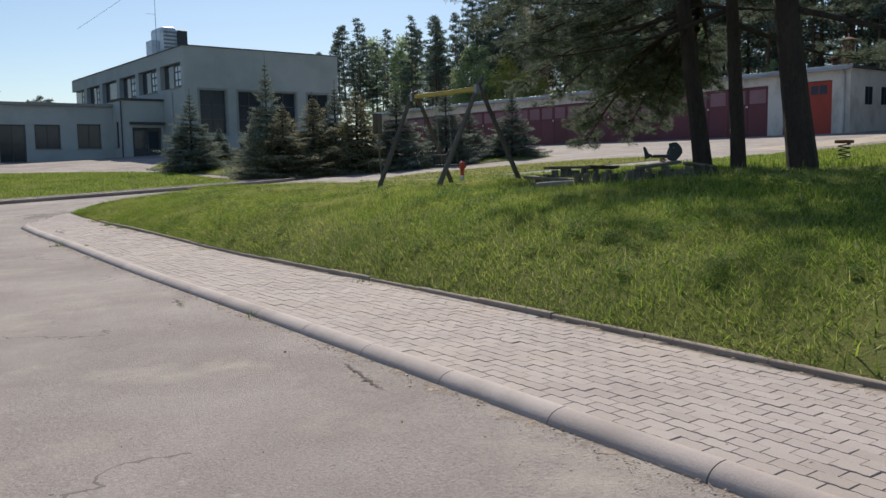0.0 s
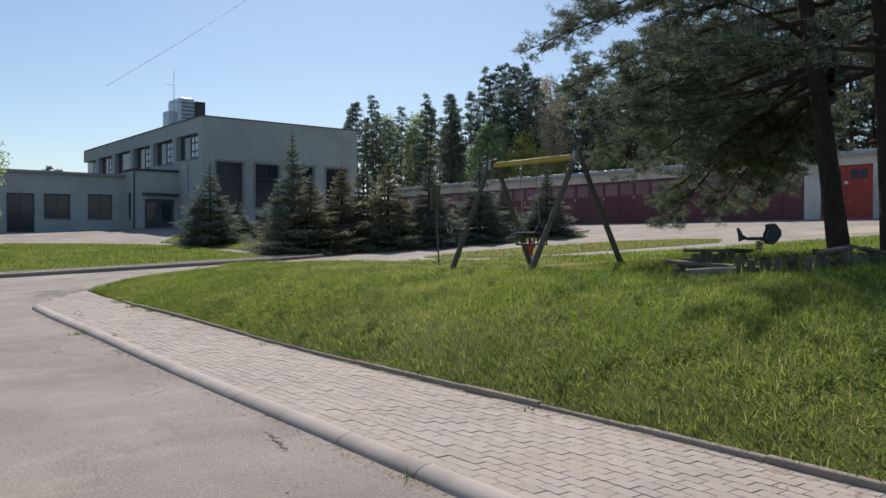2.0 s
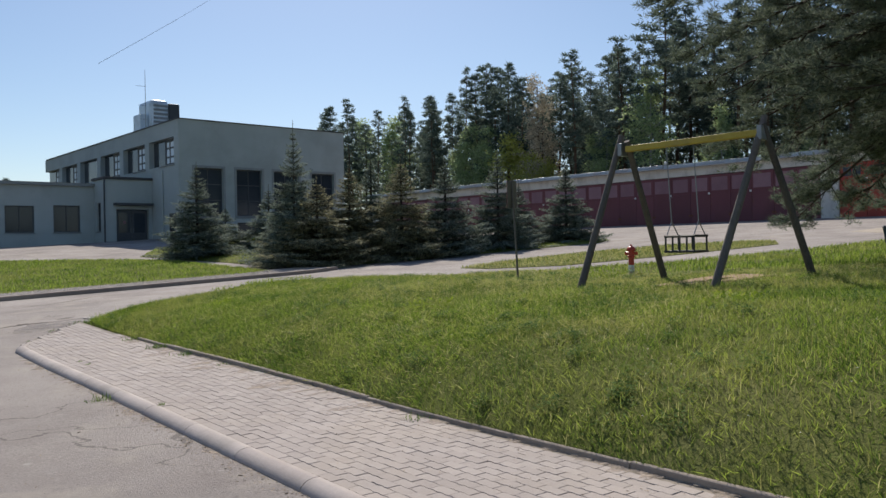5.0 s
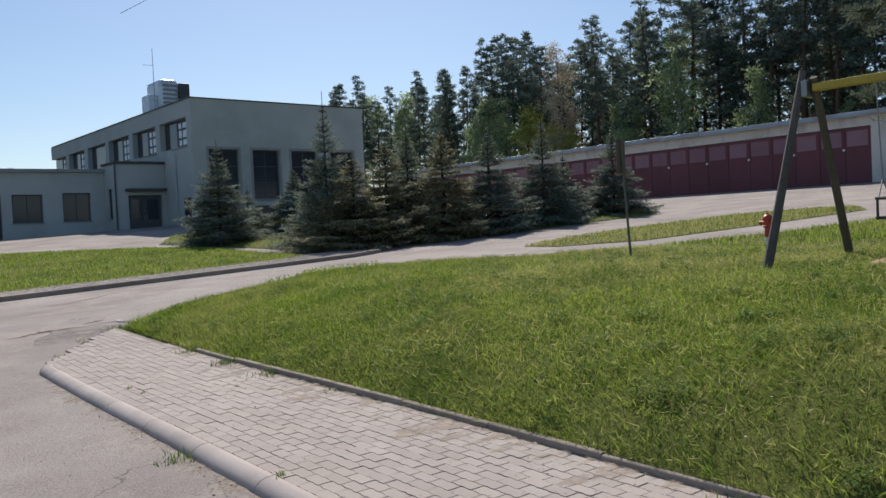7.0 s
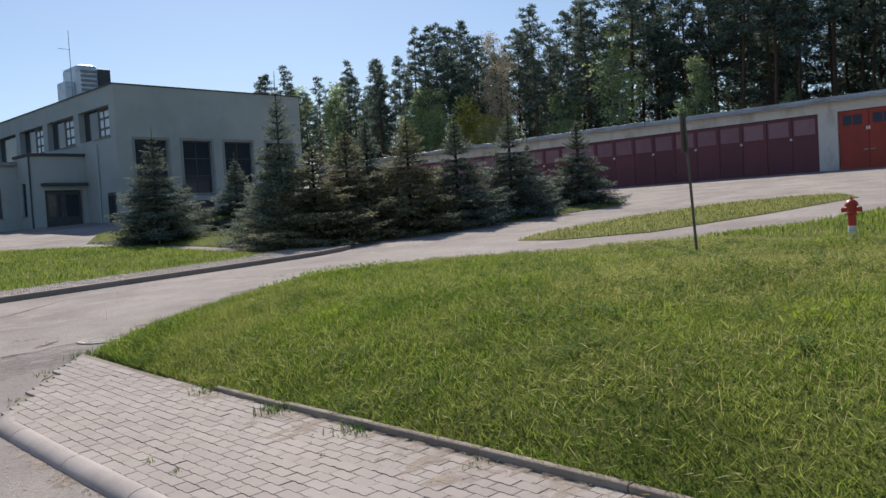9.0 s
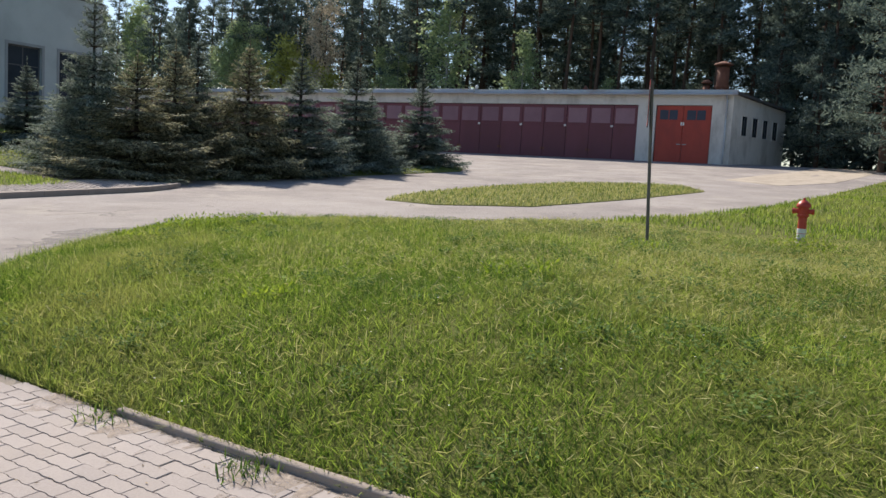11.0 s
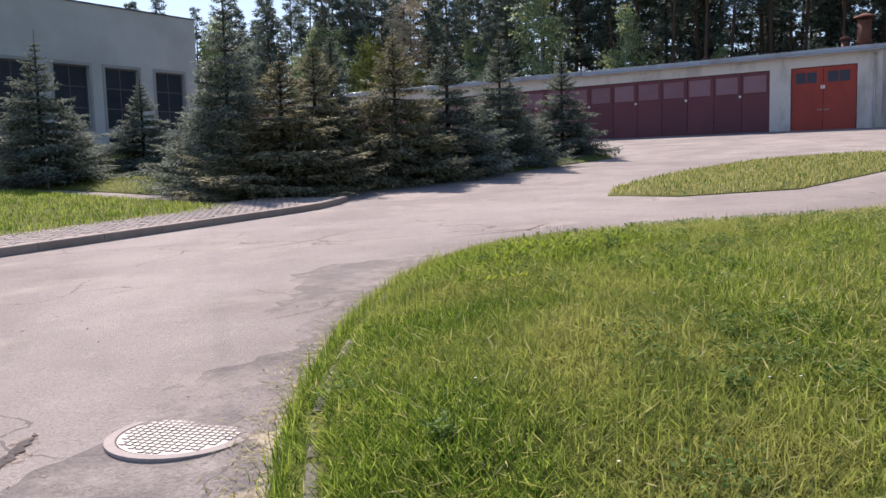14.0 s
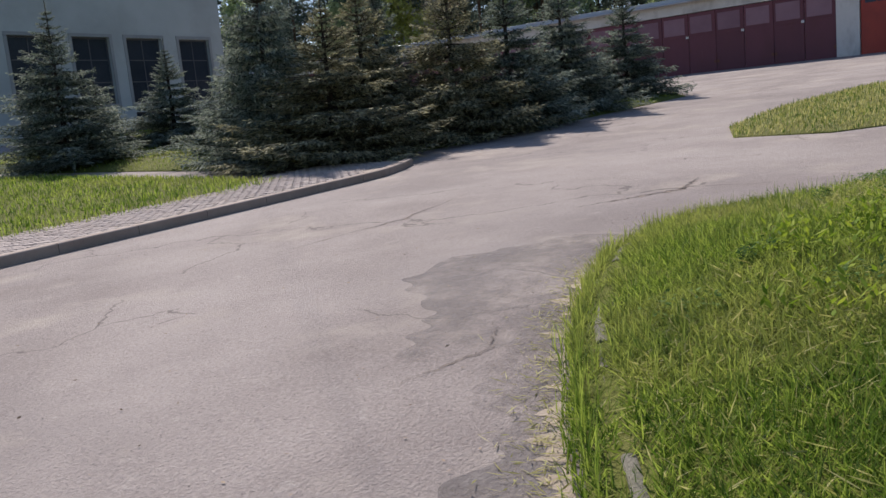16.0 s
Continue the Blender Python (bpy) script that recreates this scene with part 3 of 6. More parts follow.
for q in ((X0 - 0.07, X1 + 0.07, Y0 - 0.07, Y0 + 0.5), (X0 - 0.07, X0 + 0.5, Y0 + 0.5, Y1), (X1 - 0.5, X1 + 0.07, Y0 + 0.5, Y1)):
    add_box(cap, *q, ZT, ZT + 0.07)
part("parapet_cap", cap, M_DARKTRIM, hall)
part("rain_pipe", tube([(X0 - 0.08, Y0 + 2.6, 2.0), (X0 - 0.08, Y0 + 2.6, 7.1)], 0.05, 8), M_WALL, hall, "grey rain pipe")
door_s = part("side_door", box(X0 - 0.05, X0 + 0.02, Y0 + 0.6, Y0 + 1.6, 1.9, 4.1, 0.01), M_FRAME, hall, "dark side door")
part("pane", box(X0 - 0.07, X0 - 0.05, Y0 + 0.75, Y0 + 1.45, 2.9, 3.9), M_DARKPANE, door_s)

# low wing and porch
wing = thing("low_wing", 12, 69, 1.8, "single-storey grey rendered wing with dark windows and a flat roof", "building")
WX0, WY = 1.0, 69.0
w_open = [(10.1, 11.9, 1.5, 4.72), (12.5, 14.3, 2.95, 4.75), (15.5, 17.25, 2.97, 4.82), (6.6, 8.6, 2.9, 4.7)]
wall("wall", (WX0, WY), (1, 0), 18.25, 0.8, 6.15, 0.4, w_open, M_WALL, wing)
for k, (a, b, c, d) in enumerate(w_open):
    window(wing, (WX0, WY), (1, 0), a, b, max(c, 1.95), d, 0.2, 2, 1 if k else 2, 0.06, M_DARKPANE, "glazed_door" if k == 0 else "window")
wall("wall", (WX0, 90.0), (0, -1), 20.6, 0.8, 6.15, 0.4, [], M_WALL, wing)
part("roof", box(WX0 - 0.2, X0 - 0.01, WY - 0.22, 90, 6.15, 6.37, 0.02), M_ROOF, wing, "dark roof edge")
part("fascia", box(WX0 - 0.21, 19.2, WY - 0.24, WY - 0.222, 6.15, 6.35), M_TRIM, wing)

porch = thing("entrance_porch", 20.8, 67.8, 2.1, "rendered entrance porch with a recessed dark double door", "porch")
PX0, PX1, PY = 19.2, X0 - 0.012, 66.8
wall("wall", (PX0, PY), (1, 0), PX1 - PX0, 1.2, 6.55, 0.35, [(0.75, 3.0, 1.8, 4.5)], M_WALL, porch)
wall("wall", (PX0, WY - 0.02), (0, -1), WY - PY - 0.38, 1.2, 6.55, 0.3, [(0.5, 1.3, 3.0, 5.0)], M_WALL, porch)
window(porch, (PX0, WY - 0.02), (0, -1), 0.5, 1.3, 3.0, 5.0, 0.15, 1, 2, 0.05, M_DARKPANE)
part("roof", box(PX0 - 0.12, PX1, PY - 0.15, WY + 0.3, 6.55, 6.72, 0.02), M_ROOF, porch)
part("canopy", box(PX0 + 0.55, PX1 - 0.12, PY - 0.55, PY, 4.75, 4.92, 0.02), M_DARKTRIM, porch, "thin dark door canopy")
for k in range(2):
    a = PX0 + 0.8 + k * 1.08
    d = part("door_leaf", box(a, a + 1.06, PY + 0.2, PY + 0.26, 1.9, 4.45, 0.01), M_FRAME, porch)
    part("pane", box(a + 0.15, a + 0.91, PY + 0.185, PY + 0.2, 2.9, 4.25), M_DARKPANE, d)
    if k == 0:
        part("notice", box(a + 0.45, a + 0.65, PY + 0.178, PY + 0.184, 3.5, 3.72), M_PINK, d, "small pale paper notice")
    part("handle", tube([(a + (0.98 if k == 0 else 0.08), PY + 0.15, 2.9), (a + (0.98 if k == 0 else 0.08), PY + 0.15, 3.2)], 0.015, 6), M_STEEL, d)
part("rain_pipe", tube([(PX0 - 0.06, PY - 0.06, 1.9), (PX0 - 0.06, PY - 0.06, 6.3), (PX0 - 0.02, PY - 0.02, 6.5)], 0.055, 8), M_DARKTRIM, porch, "dark rain pipe")
for g in (hall, wing, porch):
    settle(g)

# plant on the roof
plant = thing("roof_ventilation_unit", 24.4, 70.2, 10.2, "pale sheet-metal ventilation unit with a dark louvred side on the roof", "ventilation unit")
part("housing", box(-1.1, 0.3, -1.3, 1.3, 0, 2.55, 0.3), M_UNIT, plant)
part("housing", box(0.3, 1.15, -1.2, 1.2, 0, 2.35, 0.1), M_DARKTRIM, plant, "dark louvred casing")
part("duct", box(-1.75, -1.1, -0.8, 0.5, 0, 1.45, 0.08), M_UNIT, plant)
for k in range(6):
    part("louvre", box(-0.9, 0.2, -1.36, -1.3, 0.5 + k * 0.3, 0.66 + k * 0.3), M_STEEL, plant)
mast = thing("antenna_mast", 22.95, 69.0, 10.2, "thin steel antenna mast with short crossbars on the roof", "antenna")
part("pole", tube([(0, 0, 0), (0, 0, 4.6)], [0.03, 0.015], 6), M_STEEL, mast)
for z, w in ((3.4, 0.7), (2.0, 0.55), (1.0, 0.4)):
    part("crossbar", tube([(-w, 0, z), (0.05, 0, z)], 0.012, 5), M_STEEL, mast)
hatch = thing("roof_vent", 26.4, 66.5, 10.2, "low grey roof vent", "roof vent")
part("body", box(-0.7, 0.7, -0.3, 0.3, 0, 0.55, 0.05), M_TRIM, hatch)

# ---------- row of garages ----------
GX, GY0, GY1, GZ, GT = 54.2, 28.4, 84.4, 2.6, 7.15
row = thing("garage_row", GX, 45, 2.9, "long low row of plastered garages with a sheet-metal eave", "garage")
doors = []
y = 34.25
while y < 82:
    doors.append((y, y + 3.262))
    y += 3.262
red = (29.62, 33.1)
g_open = [(GY1 - doors[-1][1], GY1 - doors[0][0], 2.75, 6.45), (GY1 - red[1], GY1 - red[0], 2.75, 6.45)]
wall("wall", (GX, GY1), (0, -1), GY1 - GY0, GZ, GT, 0.4, g_open, M_PLASTER, row)
# end wall, slightly askew, with its sloping top
end = bmesh.new()
ca, cb = Vector((GX + 0.02, GY0, 0)), Vector((62.0, 26.5, 0))
nrm = Vector((cb.y - ca.y, -(cb.x - ca.x), 0)).normalized() * -0.4
vs = [end.verts.new((p.x, p.y, z)) for p, z in ((ca, GZ), (cb, GZ), (cb, 6.75), (ca, GT), (ca + nrm, GZ), (cb + nrm, GZ), (cb + nrm, 6.75), (ca + nrm, GT))]
for f in ((0, 1, 2, 3), (7, 6, 5, 4), (0, 4, 5, 1), (1, 5, 6, 2), (2, 6, 7, 3), (3, 7, 4, 0)):
    end.faces.new([vs[k] for k in f])
part("end_wall", end, M_PLASTER, row, "stained and peeling whitish end wall")
slope = math.degrees(math.atan2(cb.y - ca.y, cb.x - ca.x))
em = pose(ca.x, ca.y, 0, 0, 0, slope)
for k in range(4):
    u = 1.3 + k * 1.55
    w = part("window", box(u, u + 0.75, -0.015, 0.06, 4.75, 5.95, 0, em), M_DARKPANE, row)
    part("window_frame", add_frame(bmesh.new(), u - 0.06, u + 0.81, 4.7, 6.0, -0.03, 0.06, 0.05, em), M_PLASTER, w)
    part("glazing_bar", box(u + 0.35, u + 0.4, -0.03, -0.016, 4.75, 5.95, 0, em), M_FRAME, w)
part("back_wall", box(61.6, 62, 26.9, GY1, GZ, 6.7), M_PLASTER, row)
part("far_wall", box(GX, 62, GY1, GY1 + 0.3, GZ, 6.9), M_PLASTER, row)
roof = bmesh.new()
rp = [(GX - 0.3, GY0 - 0.25), (62.2, 26.2), (62.2, GY1 + 0.4), (GX - 0.3, GY1 + 0.4)]
rz = (7.16, 6.76, 6.76, 7.16)
lo = [roof.verts.new((p[0], p[1], z)) for p, z in zip(rp, rz)]
hi = [roof.verts.new((p[0], p[1], z + 0.14)) for p, z in zip(rp, rz)]
roof.faces.new(lo[::-1])
roof.faces.new(hi)
for k in range(4):
    roof.faces.new((lo[k], lo[(k + 1) % 4], hi[(k + 1) % 4], hi[k]))
part("roof", roof, M_ROOF, row)
seg = [(GY0 - 0.3, 46.0, 0.0), (46.06, 61.0, 0.12), (61.06, GY1 + 0.4, 0.2)]
for a, b, dz in seg:
    part("eave_sheet", box(GX - 0.42, GX - 0.3, a, b, 7.05 + dz * 0.4, 7.36 + dz * 0.4, 0.015), M_ZINC, row, "dented zinc eave sheet")
    part("gutter", tube([(GX - 0.46, a, 7.1 + dz * 0.4), (GX - 0.46, b, 7.1 + dz * 0.4)], 0.07, 8), M_ZINC, row)
part("rain_pipe", tube([(GX - 0.1, 28.75, 2.9), (GX - 0.1, 28.75, 6.8), (GX - 0.4, 28.75, 7.05)], 0.06, 8), M_ZINC, row, "zinc rain pipe")
for a, b in doors:
    for k in range(2):
        l0, l1 = a + 0.012 + k * (b - a) / 2, a - 0.012 + (k + 1) * (b - a) / 2
        leaf = part("door_leaf", box(GX + 0.1, GX + 0.18, l0, l1, 2.8, 6.42, 0.012), M_MAROON, row, "faded maroon steel garage door leaf")
        part("upper_panel", box(GX + 0.08, GX + 0.1, l0 + 0.2, l1 - 0.12, 5.25, 6.22, 0.006), M_PINK, leaf, "pale faded panel")
        part("mid_rail", box(GX + 0.07, GX + 0.1, l0 + 0.02, l1 - 0.02, 5.06, 5.18), M_MAROON, leaf)
        part("hinge", box(GX + 0.06, GX + 0.1, (l0 + 0.02) if k == 0 else l1 - 0.14, (l0 + 0.14) if k == 0 else l1 - 0.02, 3.4, 3.55), M_RUST, leaf)
    m = (a + b) / 2
    part("door_post", box(GX + 0.185, GX + 0.3, a - 0.1, a + 0.1, 2.8, 6.44), M_MAROON, row)
    plate = part("number_plate", box(GX + 0.055, GX + 0.069, m - 0.03, m + 0.16, 4.96, 5.14), M_MAROON, row)
    for k in range(2):
        part("white_bar", box(GX + 0.048, GX + 0.054, m - 0.01 + k * 0.085, m + 0.055 + k * 0.085, 4.98, 5.12), M_WHITE, plate)
    part("handle", tube([(GX + 0.04, m - 0.12, 4.2), (GX + 0.04, m - 0.12, 4.4)], 0.015, 6), M_RUST, row)
for k in range(2):
    l0, l1 = red[0] + 0.04 + k * 1.72, red[0] + 1.74 + k * 1.7
    leaf = part("red_door_leaf", box(GX + 0.1, GX + 0.18, l0, l1, 2.8, 6.42, 0.012), M_RED, row, "bright red steel garage door leaf")
    part("upper_window", box(GX + 0.085, GX + 0.1, l0 + 0.35, l1 - 0.22, 5.55, 6.15, 0.004), M_NAVY, leaf, "dark blue door window")
    part("glazing_bar", box(GX + 0.08, GX + 0.0845, (l0 + l1) / 2 + 0.03, (l0 + l1) / 2 + 0.08, 5.55, 6.15), M_RED, leaf)
    part("bolt", box(GX + 0.07, GX + 0.1, l1 - 0.3 if k == 0 else l0 + 0.05, l1 - 0.05 if k == 0 else l0 + 0.3, 4.0, 4.06), M_STEEL, leaf)
plate = part("number_plate", box(GX + 0.085, GX + 0.0985, 31.25, 31.55, 5.18, 5.42), M_RED, row)
for k in range(2):
    part("white_bar", box(GX + 0.078, GX + 0.084, 31.28 + k * 0.13, 31.38 + k * 0.13, 5.2, 5.4), M_WHITE, plate)
settle(row)


def flue(x, y, s, h, label):
    f = thing("roof_flue", x, y, 7.0, label, "chimney", "flues on the garage roof")
    part("pipe", lathe([(s, -0.1), (s, h)], 14), M_RUST, f, smooth=True)
    part("collar", lathe([(s * 1.15, h * 0.35), (s * 1.2, h * 0.4), (s * 1.15, h * 0.45)], 14), M_RUST, f)
    part("cap", lathe([(s * 1.6, h + 0.15), (s * 1.5, h + 0.22), (0.03, h + 0.42)], 14), M_RUST, f)
    for k in range(3):
        a = k * 2.1
        part("cap_stay", tube([(s * math.cos(a), s * math.sin(a), h - 0.05), (s * 1.1 * math.cos(a), s * 1.1 * math.sin(a), h + 0.17)], 0.015, 5), M_RUST, f)


flue(56.2, 29.6, 0.38, 2.0, "tall rust-red sheet-metal flue on the garage roof")
flue(56.4, 30.6, 0.22, 0.9, "short rust-red flue stub on the garage roof")
flue(56.0, 38.6, 0.12, 0.45, "small rusty vent pipe on the garage roof")
knob = thing("roof_lamp", GX - 0.3, 45.9, 7.32, "small pale rounded lamp on the garage eave", "lamp")
part("base", box(-0.1, 0.1, -0.1, 0.1, 0, 0.1, 0.01), M_STEEL, knob)
part("globe", lathe([(0.05, 0.1), (0.12, 0.18), (0.12, 0.28), (0.04, 0.36)], 12), M_WHITE, knob, smooth=True)

shed = thing("siding_shed", 48.2, 18.85, 2.45, "pale grey-blue siding shed with a dark window", "shed", rz=8)
part("wall", box(0, 7, -4, 0, -0.1, 5.2), M_SHED, shed)
for k in range(25):
    part("siding_board", box(-0.03, 0, -4, 0, 0.15 + k * 0.2, 0.335 + k * 0.2), M_SHED, shed)
part("plinth", box(-0.05, 7, -4.02, 0.03, -0.2, 0.14), M_TRIM, shed)
part("roof", box(-0.3, 7.3, -4.3, 0.3, 5.2, 5.35), M_ROOF, shed)
wn = part("window", box(-0.045, -0.031, -1.9, -0.8, 1.6, 2.9), M_DARKPANE, shed)
part("window_frame", add_frame(bmesh.new(), 0.8, 1.9, 1.6, 2.9, 0.05, 0.07, 0.04, pose(0, 0, 0, 0, 0, -90)), M_WHITE, wn)


# ---------- playground ----------
def on_lawn(x, y):
    return float(lawn_z(x, y))


swing = thing("swing_set", 10.25, 15.75, on_lawn(10.25, 15.75), "A-frame swing set of weathered round poles with a yellow crossbeam", "swing")
legs = [((9.17, 16.9), (10.3, 16.95, 3.08)), ((11.4, 16.95), (10.2, 16.78, 2.98)), ((9.2, 14.79), (10.3, 14.64, 3.08)), ((11.25, 14.46), (10.2, 14.62, 2.98))]
for (x, y), top in legs:
    foot = Vector((x, y, on_lawn(x, y) - 0.1))
    part("leg", tube([foot, foot.lerp(Vector(top), 0.5), top], [0.054, 0.049, 0.043], 12), M_LOG, swing, smooth=False)
part("crossbeam", box(-0.05, 0.05, 0, 2.16, -0.045, 0.045, 0.012, pose(10.2, 14.62, 2.86)), M_YELLOW, swing, "chipped yellow painted beam")
for y in (14.63, 16.86):
    part("joint_plate", box(10.12, 10.34, y - 0.035, y + 0.035, 2.76, 2.95, 0.01), M_STEEL, swing)
seat = part("seat", box(10.14, 10.5, 15.62, 16.12, 1.3, 1.335, 0.008), M_BLACK, swing, "black toddler swing seat with a bar guard")
for x, y in [(10.16, 15.64 + 0.115 * k) for k in range(5)] + [(10.48, 15.64 + 0.23 * k) for k in range(3)]:
    part("guard_bar", tube([(x, y, 1.33), (x, y, 1.53)], 0.014, 6), M_BLACK, seat)
rail = bmesh.new()
for a, b in (((10.16, 15.62), (10.16, 16.12)), ((10.48, 15.62), (10.48, 16.12)), ((10.16, 15.63), (10.48, 15.63)), ((10.16, 16.11), (10.48, 16.11))):
    add_tube(rail, [(*a, 1.535), (*b, 1.535)], 0.018, 6)
part("guard_rail", rail, M_BLACK, seat)
for y in (15.65, 16.09):
    for x in (10.17, 10.47):
        part("chain", tube([(x, y, 1.54), (10.3, y, 1.75)], 0.008, 5), M_STEEL, swing)
    part("chain", tube([(10.3, y, 1.75), (10.2, y, 2.82)], 0.008, 5), M_STEEL, swing)
settle(swing)

WORN = [(10.6 + 1.1 * math.cos(a) * (1 + 0.15 * math.sin(3 * a)), 15.5 + 0.75 * math.sin(a) * (1 + 0.2 * math.cos(2 * a))) for a in (2 * math.pi * k / 24 for k in range(24))]
M_BARESOIL = material("bare_sandy_soil", (0.26, 0.17, 0.10), (0.40, 0.28, 0.18), 0.95, 2, 60, 0.5, distance=0.02)
tagged(patch("bare_soil", WORN, (10.6, 15.5), lambda x, y: lawn_z(x, y) + 0.03, M_BARESOIL, "worn bare sandy patch below the swing", 6, 0.06, 0.2), category="bare ground")


def spring(name_parent, z0, z1, r, turns=5):
    pts = [(r * math.cos(a), r * math.sin(a), z0 + (z1 - z0) * k / (turns * 12)) for k, a in ((k, 2 * math.pi * k / 12) for k in range(turns * 12 + 1))]
    part("spring", tube(pts, 0.016, 6), M_BLACK, name_parent)


def board(outline, thick, mat, parent, name, label="", off=0.0):
    """A flat board cut to an outline in x and z, standing on edge."""
    bm = bmesh.new()
    a = [bm.verts.new((x, off - thick / 2, z)) for x, z in outline]
    b = [bm.verts.new((x, off + thick / 2, z)) for x, z in outline]
    bm.faces.new(a)
    bm.faces.new(b[::-1])
    for k in range(len(a)):
        bm.faces.new((a[k], b[k], b[(k + 1) % len(a)], a[(k + 1) % len(a)]))
    bmesh.ops.recalc_face_normals(bm, faces=bm.faces)
    return part(name, bm, mat, parent, label)


rider = thing("spring_rider", 17.45, 15.5, on_lawn(17.45, 15.5), "dark blue fish-shaped spring rider on a coil spring", "spring rider", "spring riders", -38)
spring(rider, 0.02, 0.36, 0.1)
part("base_plate", lathe([(0.16, -0.02), (0.16, 0.03)], 16), M_BLACK, rider)
part("seat", box(-0.36, 0.2, -0.12, 0.12, 0.36, 0.46, 0.03), M_FISH, rider)
for s in (-0.13, 0.13):
    head = [(0.12, 0.38), (0.2, 0.28), (0.34, 0.24), (0.46, 0.36), (0.56, 0.5), (0.55, 0.64), (0.44, 0.78), (0.36, 0.84), (0.2, 0.8), (0.22, 0.7), (0.16, 0.56)]
    board(head, 0.03, M_FISH, rider, "head_board", off=s)
board([(-0.58, 0.32), (-0.48, 0.36), (-0.36, 0.4), (-0.36, 0.46), (-0.46, 0.5), (-0.54, 0.66), (-0.6, 0.72), (-0.64, 0.68), (-0.6, 0.52)], 0.04, M_FISH, rider, "tail_fin")
part("hand_bar", tube([(0.28, -0.22, 0.66), (0.28, 0.22, 0.66)], 0.015, 8), M_STEEL, rider)
rider2 = thing("spring_rider", 19.4, 11.6, on_lawn(19.4, 11.6), "bare coil spring rider base with a brown top board", "spring rider", "spring riders")
spring(rider2, 0.02, 0.42, 0.13, 4)
part("base_plate", lathe([(0.18, -0.02), (0.18, 0.03)], 16), M_BLACK, rider2)
part("top_board", box(-0.22, 0.22, -0.14, 0.14, 0.42, 0.5, 0.015), M_RUST, rider2)

pit = thing("log_sandpit", 10.0, 10.8, on_lawn(10, 10.8), "decayed sandpit edged with short upright logs and loose planks", "sandpit")
random.seed(4)
for (ax, ay), (bx, by) in (((8.5, 11.3), (8.9, 9.75)), ((8.9, 9.75), (11.7, 10.1)), ((11.7, 10.1), (11.4, 12.1)), ((11.4, 12.1), (8.5, 11.3))):
    n = int(math.hypot(bx - ax, by - ay) / 0.15)
    for k in range(n):
        x, y = ax + (bx - ax) * k / n, ay + (by - ay) * k / n
        h, r = random.uniform(0.05, 0.21), random.uniform(0.05, 0.07)
        z = on_lawn(x, y)
        part("upright_log", tube([(x, y, z - 0.1), (x + random.uniform(-.02, .02), y, z + h)], [r, r * 0.93], 8), M_OLDPLANK, pit)
for (x0, y0), (x1, y1), dz, w in (((8.4, 11.4), (9.0, 9.9), 0.09, 0.05), ((9.2, 9.75), (10.6, 9.95), 0.14, 0.05), ((10.7, 9.95), (11.8, 10.1), 0.15, 0.06), ((9.0, 11.5), (10.2, 11.8), 0.16, 0.06), ((10.3, 11.8), (11.5, 12.1), 0.17, 0.07)):
    z = on_lawn((x0 + x1) / 2, (y0 + y1) / 2) + dz
    ang = math.degrees(math.atan2(y1 - y0, x1 - x0))
    part("plank", box(0, math.hypot(x1 - x0, y1 - y0), -w, w, 0, 0.045, 0.01, pose(x0, y0, z + 0.04, random.uniform(-12, 12), random.uniform(-5, 5), ang + random.uniform(-6, 6))), M_OLDPLANK, pit, "grey rotten plank")
lg = part("log", tube([(8.28, 11.0, on_lawn(8.3, 11) + 0.05), (8.42, 10.78, on_lawn(8.4, 10.8) + 0.055), (8.6, 10.5, on_lawn(8.6, 10.5) + 0.05)], [0.05, 0.056, 0.05], 12), M_LOGCUT, pit, "loose pale grey log")
settle(pit)

# ---------- hydrant and its sign ----------
rider.scale = (0.85, 0.85, 0.85)

hyd = thing("fire_hydrant", 13.515, 19.2, on_lawn(13.515, 19.2), "red pillar fire hydrant with a white band, standing on grass", "fire hydrant")
part("foot", lathe([(0.1, -0.15), (0.1, 0.03), (0.075, 0.05), (0.075, 0.11)], 16), M_KERB, hyd, "pale bare metal foot")
part("band", lathe([(0.078, 0.11), (0.078, 0.19)], 18), M_WHITE, hyd, "white band")
part("band", lathe([(0.077, 0.20), (0.079, 0.205), (0.079, 0.275), (0.077, 0.28)], 18), M_WHITE, hyd, "white painted band")
part("column", lathe([(0.075, 0.19), (0.075, 0.48), (0.1, 0.5), (0.1, 0.53), (0.085, 0.54), (0.09, 0.66)], 18), M_HYDRANT, hyd, smooth=False)
part("bonnet", lathe([(0.12, 0.655), (0.125, 0.68), (0.115, 0.72), (0.07, 0.77), (0.02, 0.79)], 18), M_HYDRANT, hyd, smooth=True)
HYD_SCALE = 0.74
part("spindle", box(-0.02, 0.02, -0.02, 0.02, 0.785, 0.83, 0.004), M_HYDRANT, hyd)
for k in (-1, 1):
    o = part("outlet", tube([(0, 0.06 * k, 0.59), (0, 0.15 * k, 0.59)], [0.045, 0.045], 12), M_HYDRANT, hyd)
    part("outlet_cap", tube([(0, 0.15 * k, 0.59), (0, 0.18 * k, 0.59)], [0.055, 0.05], 8), M_HYDRANT, o)

hyd.scale = (HYD_SCALE, HYD_SCALE, HYD_SCALE)

